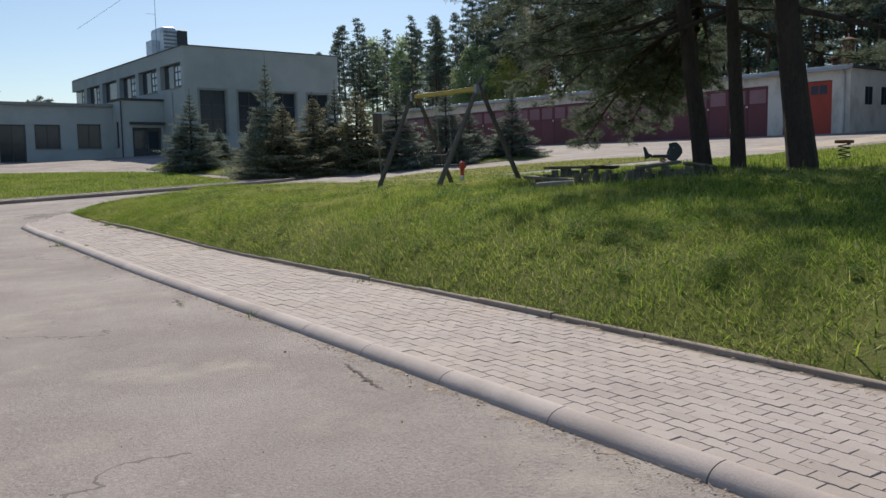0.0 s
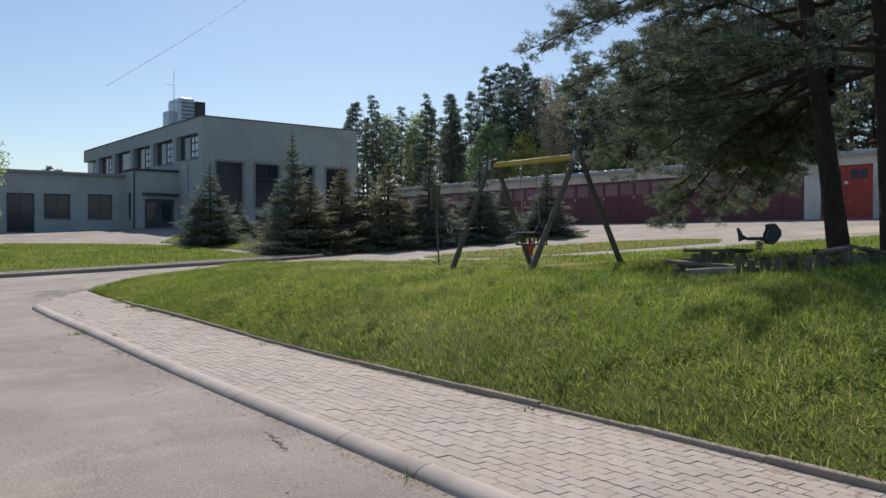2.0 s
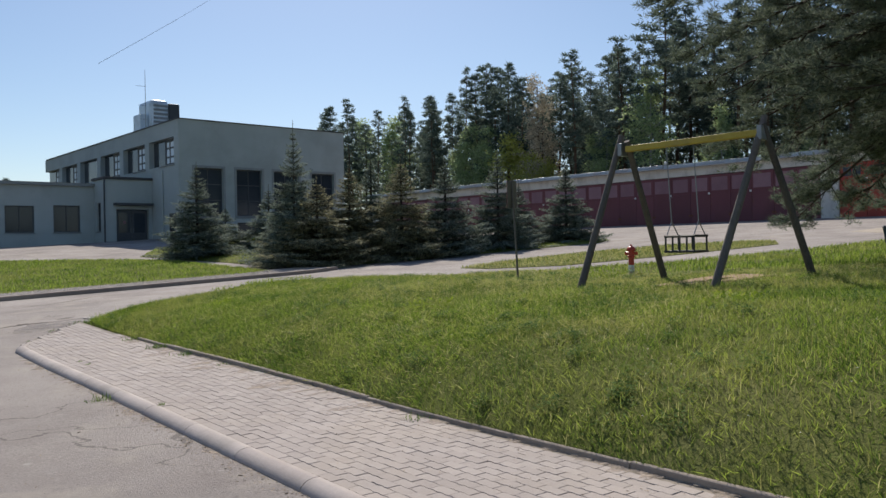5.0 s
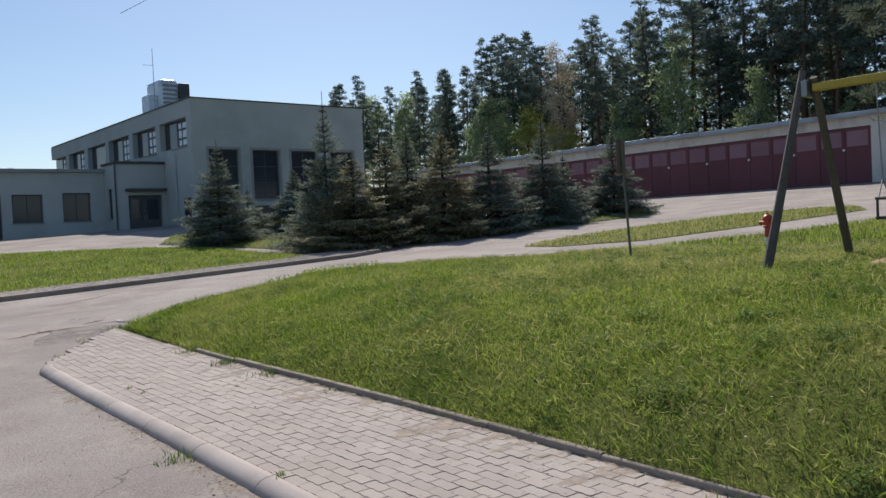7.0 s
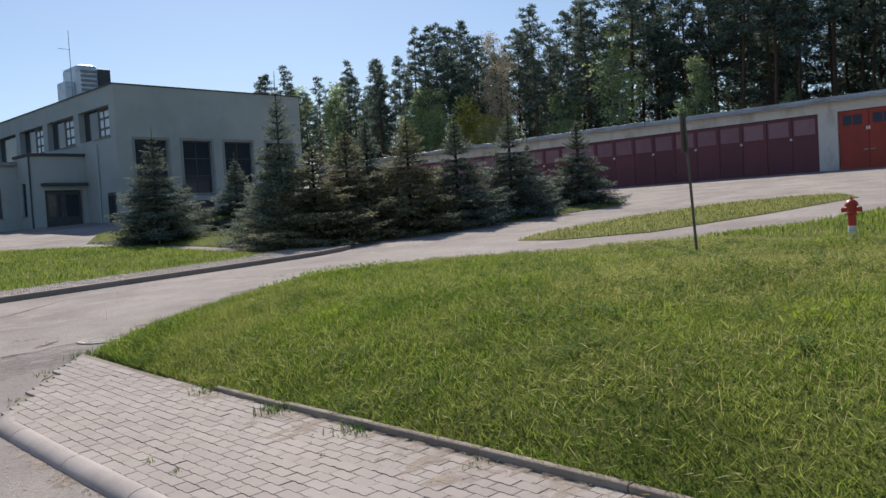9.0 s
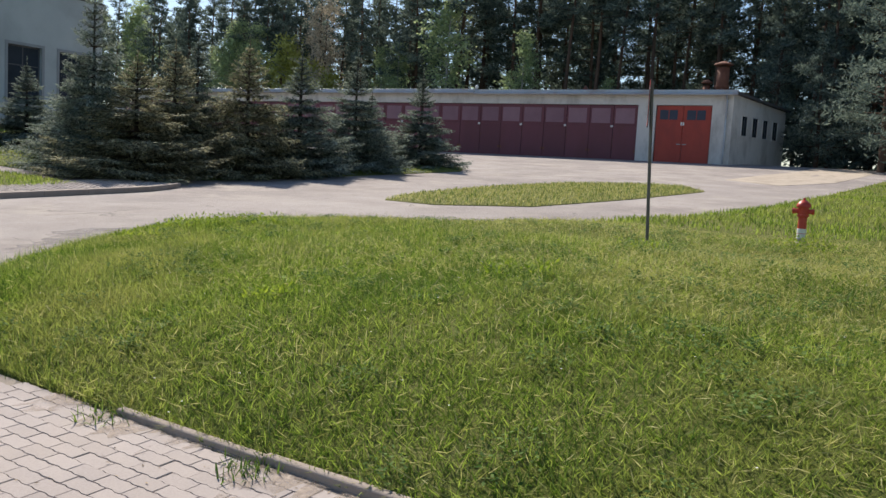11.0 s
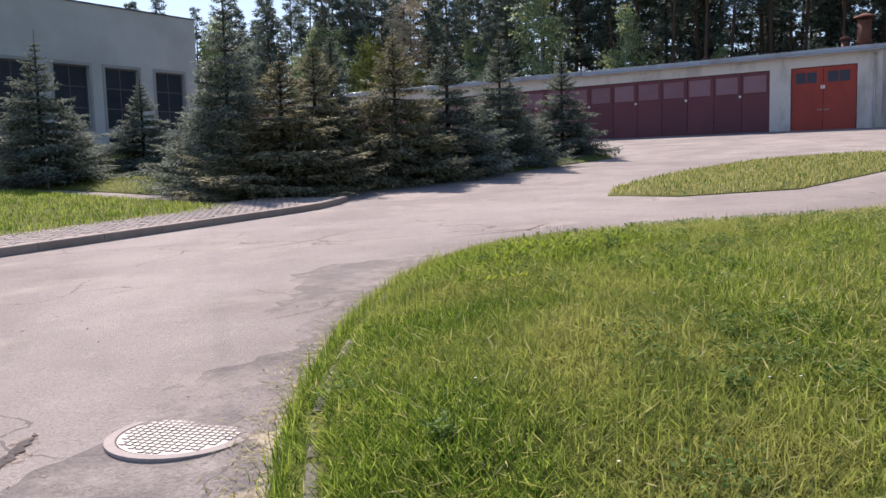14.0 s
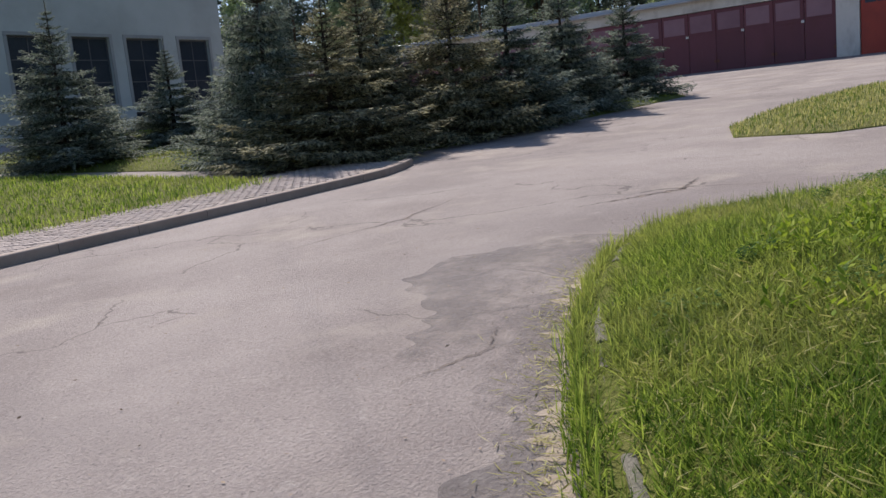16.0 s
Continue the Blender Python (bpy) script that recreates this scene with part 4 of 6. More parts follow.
PZ = on_lawn(11.925, 20.774)
sign = thing("hydrant_sign", 11.925, 20.774, PZ, "square red-bordered hydrant sign on a leaning grey steel post", "sign", rz=17.3)
top = 2.76 - PZ
part("post", tube([(0, 0, -0.2), (-0.01, 0.1, top)], 0.021, 10), M_POST, sign)
face = pose(0, 0.115, 0)
part("plate", box(-0.2, 0.2, -0.006, 0.006, top - 0.56, top, 0.004, face), M_POST, sign, "dark sheet-metal back")
bd = bmesh.new()
for q in ((-0.198, -0.145, top - 0.558, top - 0.002), (0.145, 0.198, top - 0.558, top - 0.002), (-0.145, 0.145, top - 0.06, top - 0.002), (-0.145, 0.145, top - 0.558, top - 0.5)):
    add_box(bd, q[0], q[1], 0.006, 0.009, q[2], q[3], 0, face)
part("border", bd, M_SIGNRED, sign, "red border")
part("field", box(-0.145, 0.145, 0.006, 0.008, top - 0.5, top - 0.06, 0, face), M_WHITE, sign, "white field")
let = bmesh.new()
for q in ((-0.085, -0.05, top - 0.46, top - 0.1), (0.05, 0.085, top - 0.46, top - 0.1), (-0.05, 0.05, top - 0.295, top - 0.265)):
    add_box(let, q[0], q[1], 0.008, 0.010, q[2], q[3], 0, face)
part("letter", let, M_BLACK, sign, "black capital letter H")

lamp = thing("street_lamp", 4.35, 35.5, float(base_z(4.35, 35.5)), "slender dark green lamp post with a small lamp head", "street lamp")
part("post", tube([(0, 0, -0.1), (0, 0, 1.2), (0, 0, 1.25), (0, 0, 5.4)], [0.075, 0.07, 0.05, 0.04], 12), M_GREENPOLE, lamp)
part("arm", tube([(0, 0, 5.35), (-0.05, -0.03, 5.5), (-0.3, -0.1, 5.53)], 0.025, 8), M_GREENPOLE, lamp)
part("lamp_head", box(-0.75, -0.28, -0.2, 0.0, 5.47, 5.58, 0.03), M_STEEL, lamp)

cable = thing("overhead_cable", 0, 0, 0, "thin dark overhead cable against the sky", "cable")
ca0, cad = Vector((-7.606, 8.397, -4.748)), Vector((0.54597, 0.7285, 0.41377))
part("wire", tube([ca0 + cad * s - Vector((0, 0, 0.0006 * (s - 24) * (90 - s))) for s in range(24, 73, 6)], 0.004, 5), M_WIRE, cable)

man = thing("manhole_cover", 5.22, 25.09, float(base_z(5.22, 25.09)) - 0.002, "round cast-iron manhole cover with a chequered grid", "manhole cover", rz=20)
ring = bmesh.new()
R0 = [ring.verts.new((r * math.cos(a), r * math.sin(a), z)) for r, z in ((0.375, -0.02), (0.375, 0.008), (0.325, 0.010), (0.32, 0.0)) for a in (2 * math.pi * k / 40 for k in range(40))]
for q in range(3):
    for k in range(40):
        ring.faces.new((R0[q * 40 + k], R0[q * 40 + (k + 1) % 40], R0[q * 40 + 40 + (k + 1) % 40], R0[q * 40 + 40 + k]))
part("rim", ring, M_KERB, man, "concrete rim")
part("cover", lathe([(0.315, -0.02), (0.315, 0.006)], 40), M_IRON, man)
grid = bmesh.new()
for i in range(-7, 8):
    for j in range(-7, 8):
        if math.hypot(i, j) < 7.2:
            add_box(grid, i * 0.041 - 0.014, i * 0.041 + 0.014, j * 0.041 - 0.014, j * 0.041 + 0.014, 0.004, 0.013)
part("stud_pattern", grid, M_IRON, man)
man.scale = (0.87, 0.87, 0.6)

# ---------- pavement, kerbs, edging ----------
def pave_z(y, x=None):
    """The walk tilts up from the kerb to the lawn."""
    z = base_z(kerb_x(y), y) + 0.07
    if x is None:
        return z
    w = np.clip((x - kerb_x(y) - 0.15) / (edge_x(y) - kerb_x(y) - 0.15), 0, 1)
    return z + w * (0.028 + 0.03 * smooth01(y, 14, 20))


py = np.arange(-12, 22.05, 0.25)
pave = soup("pavement", [(x, y, float(pave_z(y, x)) - 0.007) for y in py for x in (kerb_x(y) + 0.13, edge_x(y))] + [
    (3.46, 22.75, float(pave_z(22.75)) - 0.007), (edge_x(22.75), 22.75, float(pave_z(22.75, 9)) - 0.007), (4.44, 24.0, float(pave_z(23.9)) - 0.007), (edge_x(24) + 0.05, 24.05, float(pave_z(23.9, 9)) - 0.007)],
    [(2 * k, 2 * k + 1, 2 * k + 3, 2 * k + 2) for k in range(len(py) + 1)], M_SAND)
tagged(pave, "pavement of interlocking pinkish grey concrete blocks", "pavement", kind="structure")

KERB_PROFILE = [(0, -0.12), (0.0, 0.008), (0.008, 0.026), (0.022, 0.042), (0.042, 0.057), (0.066, 0.067), (0.095, 0.073), (0.135, 0.075), (0.14, 0.06), (0.14, -0.12)]
END_PROFILE = [(0, -0.12), (0.0, 0.0), (0.012, 0.028), (0.03, 0.045), (0.055, 0.054), (0.075, 0.055), (0.08, -0.12)]


def kerb_piece(name, p, q, mat, parent, z0, z1, profile):
    """A stone from p to q with its face to the left of travel reversed; sits at the road level."""
    d = (Vector(q) - Vector(p)).normalized()
    n = Vector((d.y, -d.x))
    bm = bmesh.new()
    rows = []
    for c, z in ((Vector(p) + d * 0.004, z0), (Vector(q) - d * 0.004, z1)):
        rows.append([bm.verts.new((c.x + n.x * u, c.y + n.y * u, z + h)) for u, h in profile])
    for k in range(len(profile) - 1):
        bm.faces.new((rows[0][k], rows[1][k], rows[1][k + 1], rows[0][k + 1]))
    for r in rows:
        bm.faces.new([bm.verts.new(v.co) for v in r])
    bmesh.ops.recalc_face_normals(bm, faces=bm.faces)
    ob = part(name, bm, mat, parent)
    for f in ob.data.polygons:
        f.use_smooth = len(f.vertices) == 4 and f.normal.z > 0.2
    return ob


kerb = thing("kerb", 2.0, 4.58, 0, "grey concrete kerb with a rounded nose along the pavement", "kerb")
kerb["kind"] = "structure"
line = [(float(kerb_x(y)), y) for y in [k + 0.58 for k in range(-12, 22)]]
line += [(2.975, 21.9), (3.03, 22.1), (3.12, 22.25)]
for k, (p, q) in enumerate(zip(line, line[1:])):
    kerb_piece("kerbstone", p, q, M_KERB, kerb, float(base_z(*p)), float(base_z(*q)), KERB_PROFILE)
# broken low stones closing the end of the walk
low = [(3.12, 22.26), (3.43, 22.74), (3.78, 23.24), (4.14, 23.7), (4.5, 24.1)]
for k, (p, q) in enumerate(zip(low, low[1:])):
    kerb_piece("kerbstone", p, q, M_EDGING, kerb, float(base_z(*p)) - 0.006 * (k % 2), float(base_z(*q)) - 0.012, END_PROFILE)
settle(kerb)

edging = thing("lawn_edging", 3.9, 13, 0, "narrow weathered concrete edging between pavement and lawn", "edging")
edging["kind"] = "structure"
EDGE_PROFILE = [(-0.03, -0.12), (-0.03, 0.028), (-0.02, 0.037), (0.02, 0.037), (0.03, 0.028), (0.03, -0.12)]
random.seed(9)
for k in range(-12, 21):
    y0, y1 = k + 0.3, k + 1.3
    dz = random.uniform(-0.008, 0.01)
    kerb_piece("edging_slab", (float(edge_x(y0)) + 0.03, y0), (float(edge_x(y1)) + 0.03 + random.uniform(-0.006, 0.006), y1), M_EDGING, edging, float(pave_z(y0, 9)) + dz, float(pave_z(y1, 9)) + dz, EDGE_PROFILE)
settle(edging)

border = thing("lawn_border_stones", 7.3, 25.8, 0, "low concrete border stones half hidden in long grass", "edging")
border["kind"] = "structure"
BL = [(p[0] + 0.075, p[1] - 0.105) for p in LAWN[12:20]]
rb = random.Random(61)
for p, q in zip(BL, BL[1:]):
    p, q = Vector(p), Vector(q)
    t0 = 0.0
    while t0 < 0.97:
        t1 = min(1.0, t0 + rb.uniform(0.3, 0.62))
        if rb.random() < 0.8:
            u, w = p.lerp(q, t0 + 0.012), p.lerp(q, t1 - 0.012)
            dz = rb.uniform(-0.045, -0.02)
            wd = rb.uniform(0.75, 1.05)
            kerb_piece("border_stone", u, w, M_OLDSTONE, border, float(lawn_z(u.x, u.y)) + dz, float(lawn_z(w.x, w.y)) + dz + rb.uniform(-0.012, 0.012), [(e * wd, h) for e, h in EDGE_PROFILE])
        t0 = t1 + rb.uniform(0.0, 0.06)
settle(border)

drive_kerb = thing("drive_kerb", 0, 33.5, 0, "dark weathered concrete kerb along the drive", "kerb")
drive_kerb["kind"] = "structure"
DK = [(x, 32.98) for x in range(-20, 15)] + [(14.6, 33.03), (15.4, 33.3), (16.1, 33.65)]
for p, q in zip(DK[::-1], DK[::-1][1:]):
    kerb_piece("kerbstone", q, p, M_EDGING, drive_kerb, float(base_z(*q)), float(base_z(*p)), [(0, -0.12), (0, 0.10), (-0.012, 0.116), (-0.03, 0.12), (-0.15, 0.12), (-0.16, 0.1), (-0.16, -0.12)])
settle(drive_kerb)

BL_L, BL_W, SEG = 0.18, 0.0905, 6
side_u = [-0.5 + k / SEG for k in range(SEG + 1)]
OUT = [(u * BL_L, -BL_W / 2 + 0.0045 * math.sin(4 * math.pi * u)) for u in side_u] + [(u * BL_L, BL_W / 2 + 0.0045 * math.sin(4 * math.pi * u)) for u in side_u[::-1]]
n = len(OUT)
BV = np.array([(u * 0.955, w * 0.93, 0.0) for u, w in OUT] + [(u * 0.978, w * 0.96, -0.0035) for u, w in OUT] + [(u * 0.982, w * 0.968, -0.03) for u, w in OUT])
tops = [(k, k + 1, n - 2 - k, n - 1 - k) for k in range(SEG)]
quads = [(k, (k + 1) % n, n + (k + 1) % n, n + k)[::-1] for k in range(n)] + [(n + k, n + (k + 1) % n, 2 * n + (k + 1) % n, 2 * n + k)[::-1] for k in range(n)]
rng = np.random.default_rng(5)
spots = []
for r in range(18):
    for k in range(-60, 135):
        y = k * BL_L + (BL_L / 2 if r % 2 else 0) + 0.02
        x = float(kerb_x(y)) + 0.143 + BL_W / 2 + r * BL_W
        if x + 0.04 > edge_x(y) or y < -10.5 or (y > 21.5 and y - 22.28 > (x - 3.14) * 1.36 - 0.1):
            continue
        turn = math.pi / 2 - math.atan(float(kerb_x(y + 0.1) - kerb_x(y - 0.1)) / 0.2)
        z = float(pave_z(y, x))
        gx_, gy_ = float(pave_z(y, x + 0.05) - pave_z(y, x - 0.05)) / 0.1, float(pave_z(y + 0.1, x) - pave_z(y - 0.1, x)) / 0.2
        spots.append((x, y, z + rng.normal(0, 0.0012), turn + rng.normal(0, 0.008), gx_ + rng.normal(0, 0.008), gy_ + rng.normal(0, 0.006)))
bme = bpy.data.meshes.new("paving_block")
bme.from_pydata([tuple(p) for p in BV], [], tops + quads)
bme.materials.append(M_PAVER)
near_b = [q for q in spots if 18.2 < q[1] < 21.4]
for x, y, z, turn, gx_, gy_ in near_b[:300]:
    ob = new("paving_block", bme)
    ob.parent = pave
    up = Vector((-gx_, -gy_, 1)).normalized()
    ob.matrix_world = Matrix.Translation((x, y, z)) @ (Vector((0, 0, 1)).rotation_difference(up).to_matrix().to_4x4()) @ Matrix.Rotation(turn, 4, 'Z')
rest = [q for q in spots if not 18.2 < q[1] < 21.4] + near_b[300:]


def joined_blocks(name, places, parent, mat):
    """Many blocks as one mesh."""
    q = np.array(tops + quads)
    p = np.array(places)
    c, w = np.cos(p[:, 3])[:, None], np.sin(p[:, 3])[:, None]
    bx, by = BV[None, :, 0] * c - BV[None, :, 1] * w, BV[None, :, 0] * w + BV[None, :, 1] * c
    bz = BV[None, :, 2] + p[:, 4][:, None] * bx + p[:, 5][:, None] * by
    v = (p[:, None, :3] + np.stack([bx, by, bz], -1)).reshape(-1, 3)
    f = (np.arange(len(p))[:, None, None] * len(BV) + q[None]).reshape(-1, 4)
    ob = soup(name, v, f, mat, parent)
    ob["kind"] = "stuff"
    ob.data.shade_flat()
    return ob


joined_blocks("paving_blocks", rest, pave, M_PAVER_J)
strip = soup("pavement_drive", [(x, y, float(base_z(x, 33.5)) + 0.099) for x in range(-20, 17) for y in ((33.06 if x < 15 else 33.06 + (x - 14) * 0.36), 36.0)], [(2 * k, 2 * k + 2, 2 * k + 3, 2 * k + 1) for k in range(36)], M_DIRT)
tagged(strip, "pale block-paved walk beside the drive kerb", "pavement", kind="structure")
places = []
for r in range(30):
    for k in range(-20, 94):
        x, y = k * BL_L + (BL_L / 2 if r % 2 else 0), 33.19 + r * BL_W
        if x < 14.4 or (x < 16.0 and y > 33.24 + (x - 13.8) * 0.36):
            places.append((x, y, float(base_z(x, 33.5)) + 0.105 + rng.normal(0, 0.002), 0.0, 0.0, 0.0))
joined_blocks("paving_blocks", places, strip, M_PAVER_J)


# ---------- trees ----------
def leaf_quads(c, d, up, length, width):
    """Pointed leaf-shaped quads: base, two sides, tip."""
    c, d, up = np.asarray(c), np.asarray(d), np.asarray(up)
    side = np.cross(d, up)
    side /= np.linalg.norm(side, axis=1, keepdims=True) + 1e-9
    L, W = np.asarray(length)[:, None], np.asarray(width)[:, None]
    v = np.stack([c, c + d * L * 0.45 + side * W / 2, c + d * L, c + d * L * 0.45 - side * W / 2], 1).reshape(-1, 3)
    return v, np.arange(len(v)).reshape(-1, 4)


def unit(v):
    return v / (np.linalg.norm(v, axis=-1, keepdims=True) + 1e-9)


def spruce_mesh(seed, height, radius, levels=22):
    """Whorls of branches, each a flat fan of bristling twigs that droops and lifts at its tip; a bare pointed leader."""
    rg = np.random.default_rng(seed)
    C, D, L, W = [], [], [], []
    wood = tube([(0, 0, -0.1), (0, 0, height * 0.5), (0, 0, height * 1.06)], [0.1, 0.06, 0.006], 8)
    for i in range(levels):
        f = (i + rg.uniform(-0.3, 0.3)) / levels
        f = min(max(f, 0.0), 0.975)
        z = height * (0.035 + 0.95 * f)
        reach = radius * 1.5 * ((1 - f) ** 1.14) * (0.92 if i == 0 else 1.0) * rg.uniform(0.8, 1.14) + 0.03
        nb = int(7 + 7 * (1 - f))
        a0 = rg.uniform(0, 6.28)
        for b in range(nb):
            a = a0 + 6.283 * b / nb + rg.normal(0, 0.16)
            ln = reach * rg.uniform(0.66, 1.14)
            rise = rg.uniform(-0.30, -0.06) if f < 0.6 else rg.uniform(-0.05, 0.4)
            pts = [(math.cos(a) * ln * s, math.sin(a) * ln * s, z + ln * (rise * s + 0.2 * s * s)) for s in np.linspace(0, 1, 6)]
            add_tube(wood, [pts[0], pts[2], pts[4]], [0.02, 0.014, 0.006], 4, False)
            tw = int(5 + 9 * ln)
            out = np.array([math.cos(a), math.sin(a), rise + 0.2])
            lat = np.array([-math.sin(a), math.cos(a), 0])
            for k in range(tw):
                s = 0.15 + 0.85 * (k + rg.uniform(0, 1)) / tw
                j = min(int(s * 5), 4)
                w = s * 5 - j
                p = np.array(pts[j]) * (1 - w) + np.array(pts[min(j + 1, 5)]) * w
                for sg in (-1, 0, 1):
                    tl = (ln * (0.40 * (1 - s) + 0.10) * rg.uniform(0.7, 1.2) + 0.06) * (0.6 if sg == 0 else 1)
                    d = out * rg.uniform(0.6, 1.0) + lat * sg * rg.uniform(0.55, 1.0) + np.array([0, 0, rg.uniform(-0.28, 0.06) - (0.25 if sg == 0 else 0)])
                    d = d / np.linalg.norm(d)
                    m = max(2, int(tl / 0.085))
                    for q in range(m):
                        C.append(p + d * tl * q / m)
                        D.append(d + rg.normal(0, 0.4, 3) * np.array([1, 1, 0.55]))
                        small = 0.5 + 0.5 * min(1.0, (1 - f) * 2.2)
                        L.append(rg.uniform(0.10, 0.19) * small)
                        W.append(rg.uniform(0.032, 0.052) * small)
    for k in range(60):
        C.append((0, 0, height * rg.uniform(0.93, 1.05)))
        D.append(rg.normal(0, 0.4, 3) + np.array([0, 0, 0.9]))
        L.append(rg.uniform(0.05, 0.09))
        W.append(0.018)
    D = unit(np.array(D))
    upv = unit(rg.normal(0, 0.35, (len(D), 3)) + np.array([0, 0, 1]))
    return wood, leaf_quads(np.array(C), D, upv, np.array(L), np.array(W))


def spruce(seed, height, radius, mat):
    t = thing("spruce_tree", 0, 0, -50, "dense young spruce with drooping dark blue-green branches down to the grass", "tree", "spruces by the drive")
    wood, (v, f) = spruce_mesh(seed, height, radius)
    part("trunk", wood, M_BARK, t)
    soup("crown", v, f, mat, t)
    return t


def bed_z(x, y):
    return float(base_z(x, y)) + 0.1


SPR = [(16.1, 45.2, 4.1, 1.5, 0), (19.0, 48.3, 2.2, 1.0, 1), (20.7, 46.9, 3.1, 1.2, 1), (17.3, 38.6, 5.4, 1.28, 0), (19.0, 41.4, 3.2, 1.3, 1), (17.0, 36.4, 3.2, 1.65, 2), (19.1, 37.3, 3.7, 1.55, 2),
       (21.0, 38.4, 4.2, 1.3, 1), (20.7, 35.9, 4.0, 1.55, 2), (22.9, 35.7, 3.9, 1.45, 1), (26.2, 35.9, 4.2, 1.4, 0), (28.6, 36.9, 2.9, 1.1, 1), (31.2, 36.2, 3.8, 1.3, 1)]
protos = [spruce(11, 5.0, 1.7, M_SPRUCE), spruce(12, 4.2, 1.5, M_SPRUCE), spruce(13, 4.2, 1.75, M_SPRUCE2)]
rg = random.Random(3)
for x, y, h, r, k in SPR:
    ph, pr = ((5.0, 1.7), (4.2, 1.5), (4.2, 1.75))[k]
    c = copy_thing(protos[k], Matrix.Translation((x, y, bed_z(x, y))) @ Matrix.Rotation(rg.uniform(0, 6.28), 4, 'Z') @ Matrix.Diagonal((r / pr, r / pr, h / ph, 1)))
    c.scale = (r / pr, r / pr, h / ph)


def drop(t):
    for o in [*t.children_recursive, t]:
        bpy.data.objects.remove(o)


for t in protos:
    drop(t)


def clumps(rg, centres, per, size, width, spread, up=0.5):
    """Bursts of needle blades about many twig ends."""
    c = np.repeat(np.asarray(centres), per, 0)
    d = rg.normal(0, 1, c.shape)
    d[:, 2] = d[:, 2] * 0.6 + up
    d = unit(d)
    c = c + d * spread * rg.uniform(0, 1, (len(c), 1))
    L = size * rg.uniform(0.6, 1.3, len(c))
    return leaf_quads(c, d, unit(rg.normal(0, 1, c.shape)), L, width * rg.uniform(0.7, 1.3, len(c)))


def sprays(rg, wood, pts, ln, count):
    """Side branches of a limb, each with short twigs that end in needle brushes."""
    cent = []
    n = len(pts) - 1
    for k in range(count):
        s = rg.uniform(0.28, 1.0)
        j = min(int(s * n), n - 1)
        p = pts[j] + (pts[j + 1] - pts[j]) * (s * n - j)
        along = (pts[j + 1] - pts[j]) / (np.linalg.norm(pts[j + 1] - pts[j]) + 1e-9)
        side = np.cross(along, (0, 0, 1))
        sg = 1 if k % 2 else -1
        d = along * rg.uniform(0.4, 1.0) + side * sg * rg.uniform(0.3, 1.0) + np.array([0, 0, rg.uniform(-0.35, 0.25)])
        d /= np.linalg.norm(d)
        length = (0.35 + 0.2 * ln * (1.1 - s)) * rg.uniform(0.6, 1.3)
        e = p + d * length + np.array([0, 0, 0.10 * length])
        add_tube(wood, [tuple(p), tuple((p + e) / 2 + np.array([0, 0, -0.03])), tuple(e)], [0.011, 0.008, 0.004], 3, False)
        for q in range(int(2 + length * 7)):
            w = rg.uniform(0.3, 1.0)
            r = p + (e - p) * w
            t = r + (d * 0.5 + rg.normal(0, 0.6, 3) * np.array([1, 1, 0.5])) * rg.uniform(0.08, 0.22)
            cent += [t, (t + r) / 2]
        cent.append(e)
    return cent


def pine_mesh(seed, height, bare, reach, per, size, width, trunk_r, limbs, low=-0.1, density=1.0, twigs=0.35, tilt=(0, 0)):
    """Tall pine: leaning trunk, irregular limbs above a bare bole, needle clumps along their outer parts."""
    rg = np.random.default_rng(seed)
    lean = rg.normal(0, 0.012, 2) + np.array(tilt)
    axis = lambda z: np.array([lean[0] * z + 0.08 * math.sin(z * 0.35 + seed), lean[1] * z + 0.08 * math.cos(z * 0.3 + seed), z])
    off = axis(0)
    ax = lambda z: axis(z) - off * np.array([1, 1, 0])
    zs = np.linspace(-0.15, height * 0.97, 12)
    wood = tube([tuple(ax(z)) for z in zs], [trunk_r * (1.12 if k == 0 else 1) * (1 - 0.9 * max(z, 0) / height) + 0.015 for k, z in enumerate(zs)], 10)
    cent = []
    for i in range(limbs):
        f = (i + rg.uniform(0, 0.9)) / limbs
        z = bare + (height - bare) * f
        a = i * 2.4 + rg.normal(0, 0.5)
        ln = reach * (1 - f) ** (0.6 if twigs else 0.62) * (rg.uniform(0.55, 1.1) if twigs else rg.uniform(0.3, 1.15)) + (0.4 if twigs else 0.3)
        slope_ = low + 0.75 * f + rg.normal(0, 0.1)
        p0 = ax(z)
        pts = [p0 + np.array([math.cos(a + 0.25 * s * math.sin(i)), math.sin(a + 0.25 * s * math.sin(i)), slope_ * (1 - 0.55 * s)]) * ln * s for s in (0, 0.3, 0.55, 0.8, 1)]
        add_tube(wood, [tuple(p) for p in pts], [0.03 * ln / 3 + 0.012, 0.024 * ln / 3 + 0.01, 0.016, 0.01, 0.005], 5, False)
        if twigs == 0:
            for k in range(int((5 + ln * 5) * density)):
                s = rg.uniform(0.3, 1.0) ** 0.8
                j = min(int(s * 4), 3)
                p = pts[j] + (pts[j + 1] - pts[j]) * (s * 4 - j)
                e = p + rg.normal(0, 1, 3) * np.array([0.24, 0.24, 0.13]) * ln * (0.55 + 0.4 * (1 - s))
                cent += [e, e * 0.6 + p * 0.4]
            continue
        cent += sprays(rg, wood, pts, ln, int((4 + ln * 3) * density))
    return wood, clumps(rg, np.array(cent), per, size, width, size * (0.5 if twigs == 0 else 0.25))


def tree(name, label, group, made, bark, needles):
    t = thing(name, 0, 0, -60, label, "tree", group)
    wood, (v, f) = made
    part("trunk", wood, bark, t)
    soup("crown", v, f, needles, t)
    return t


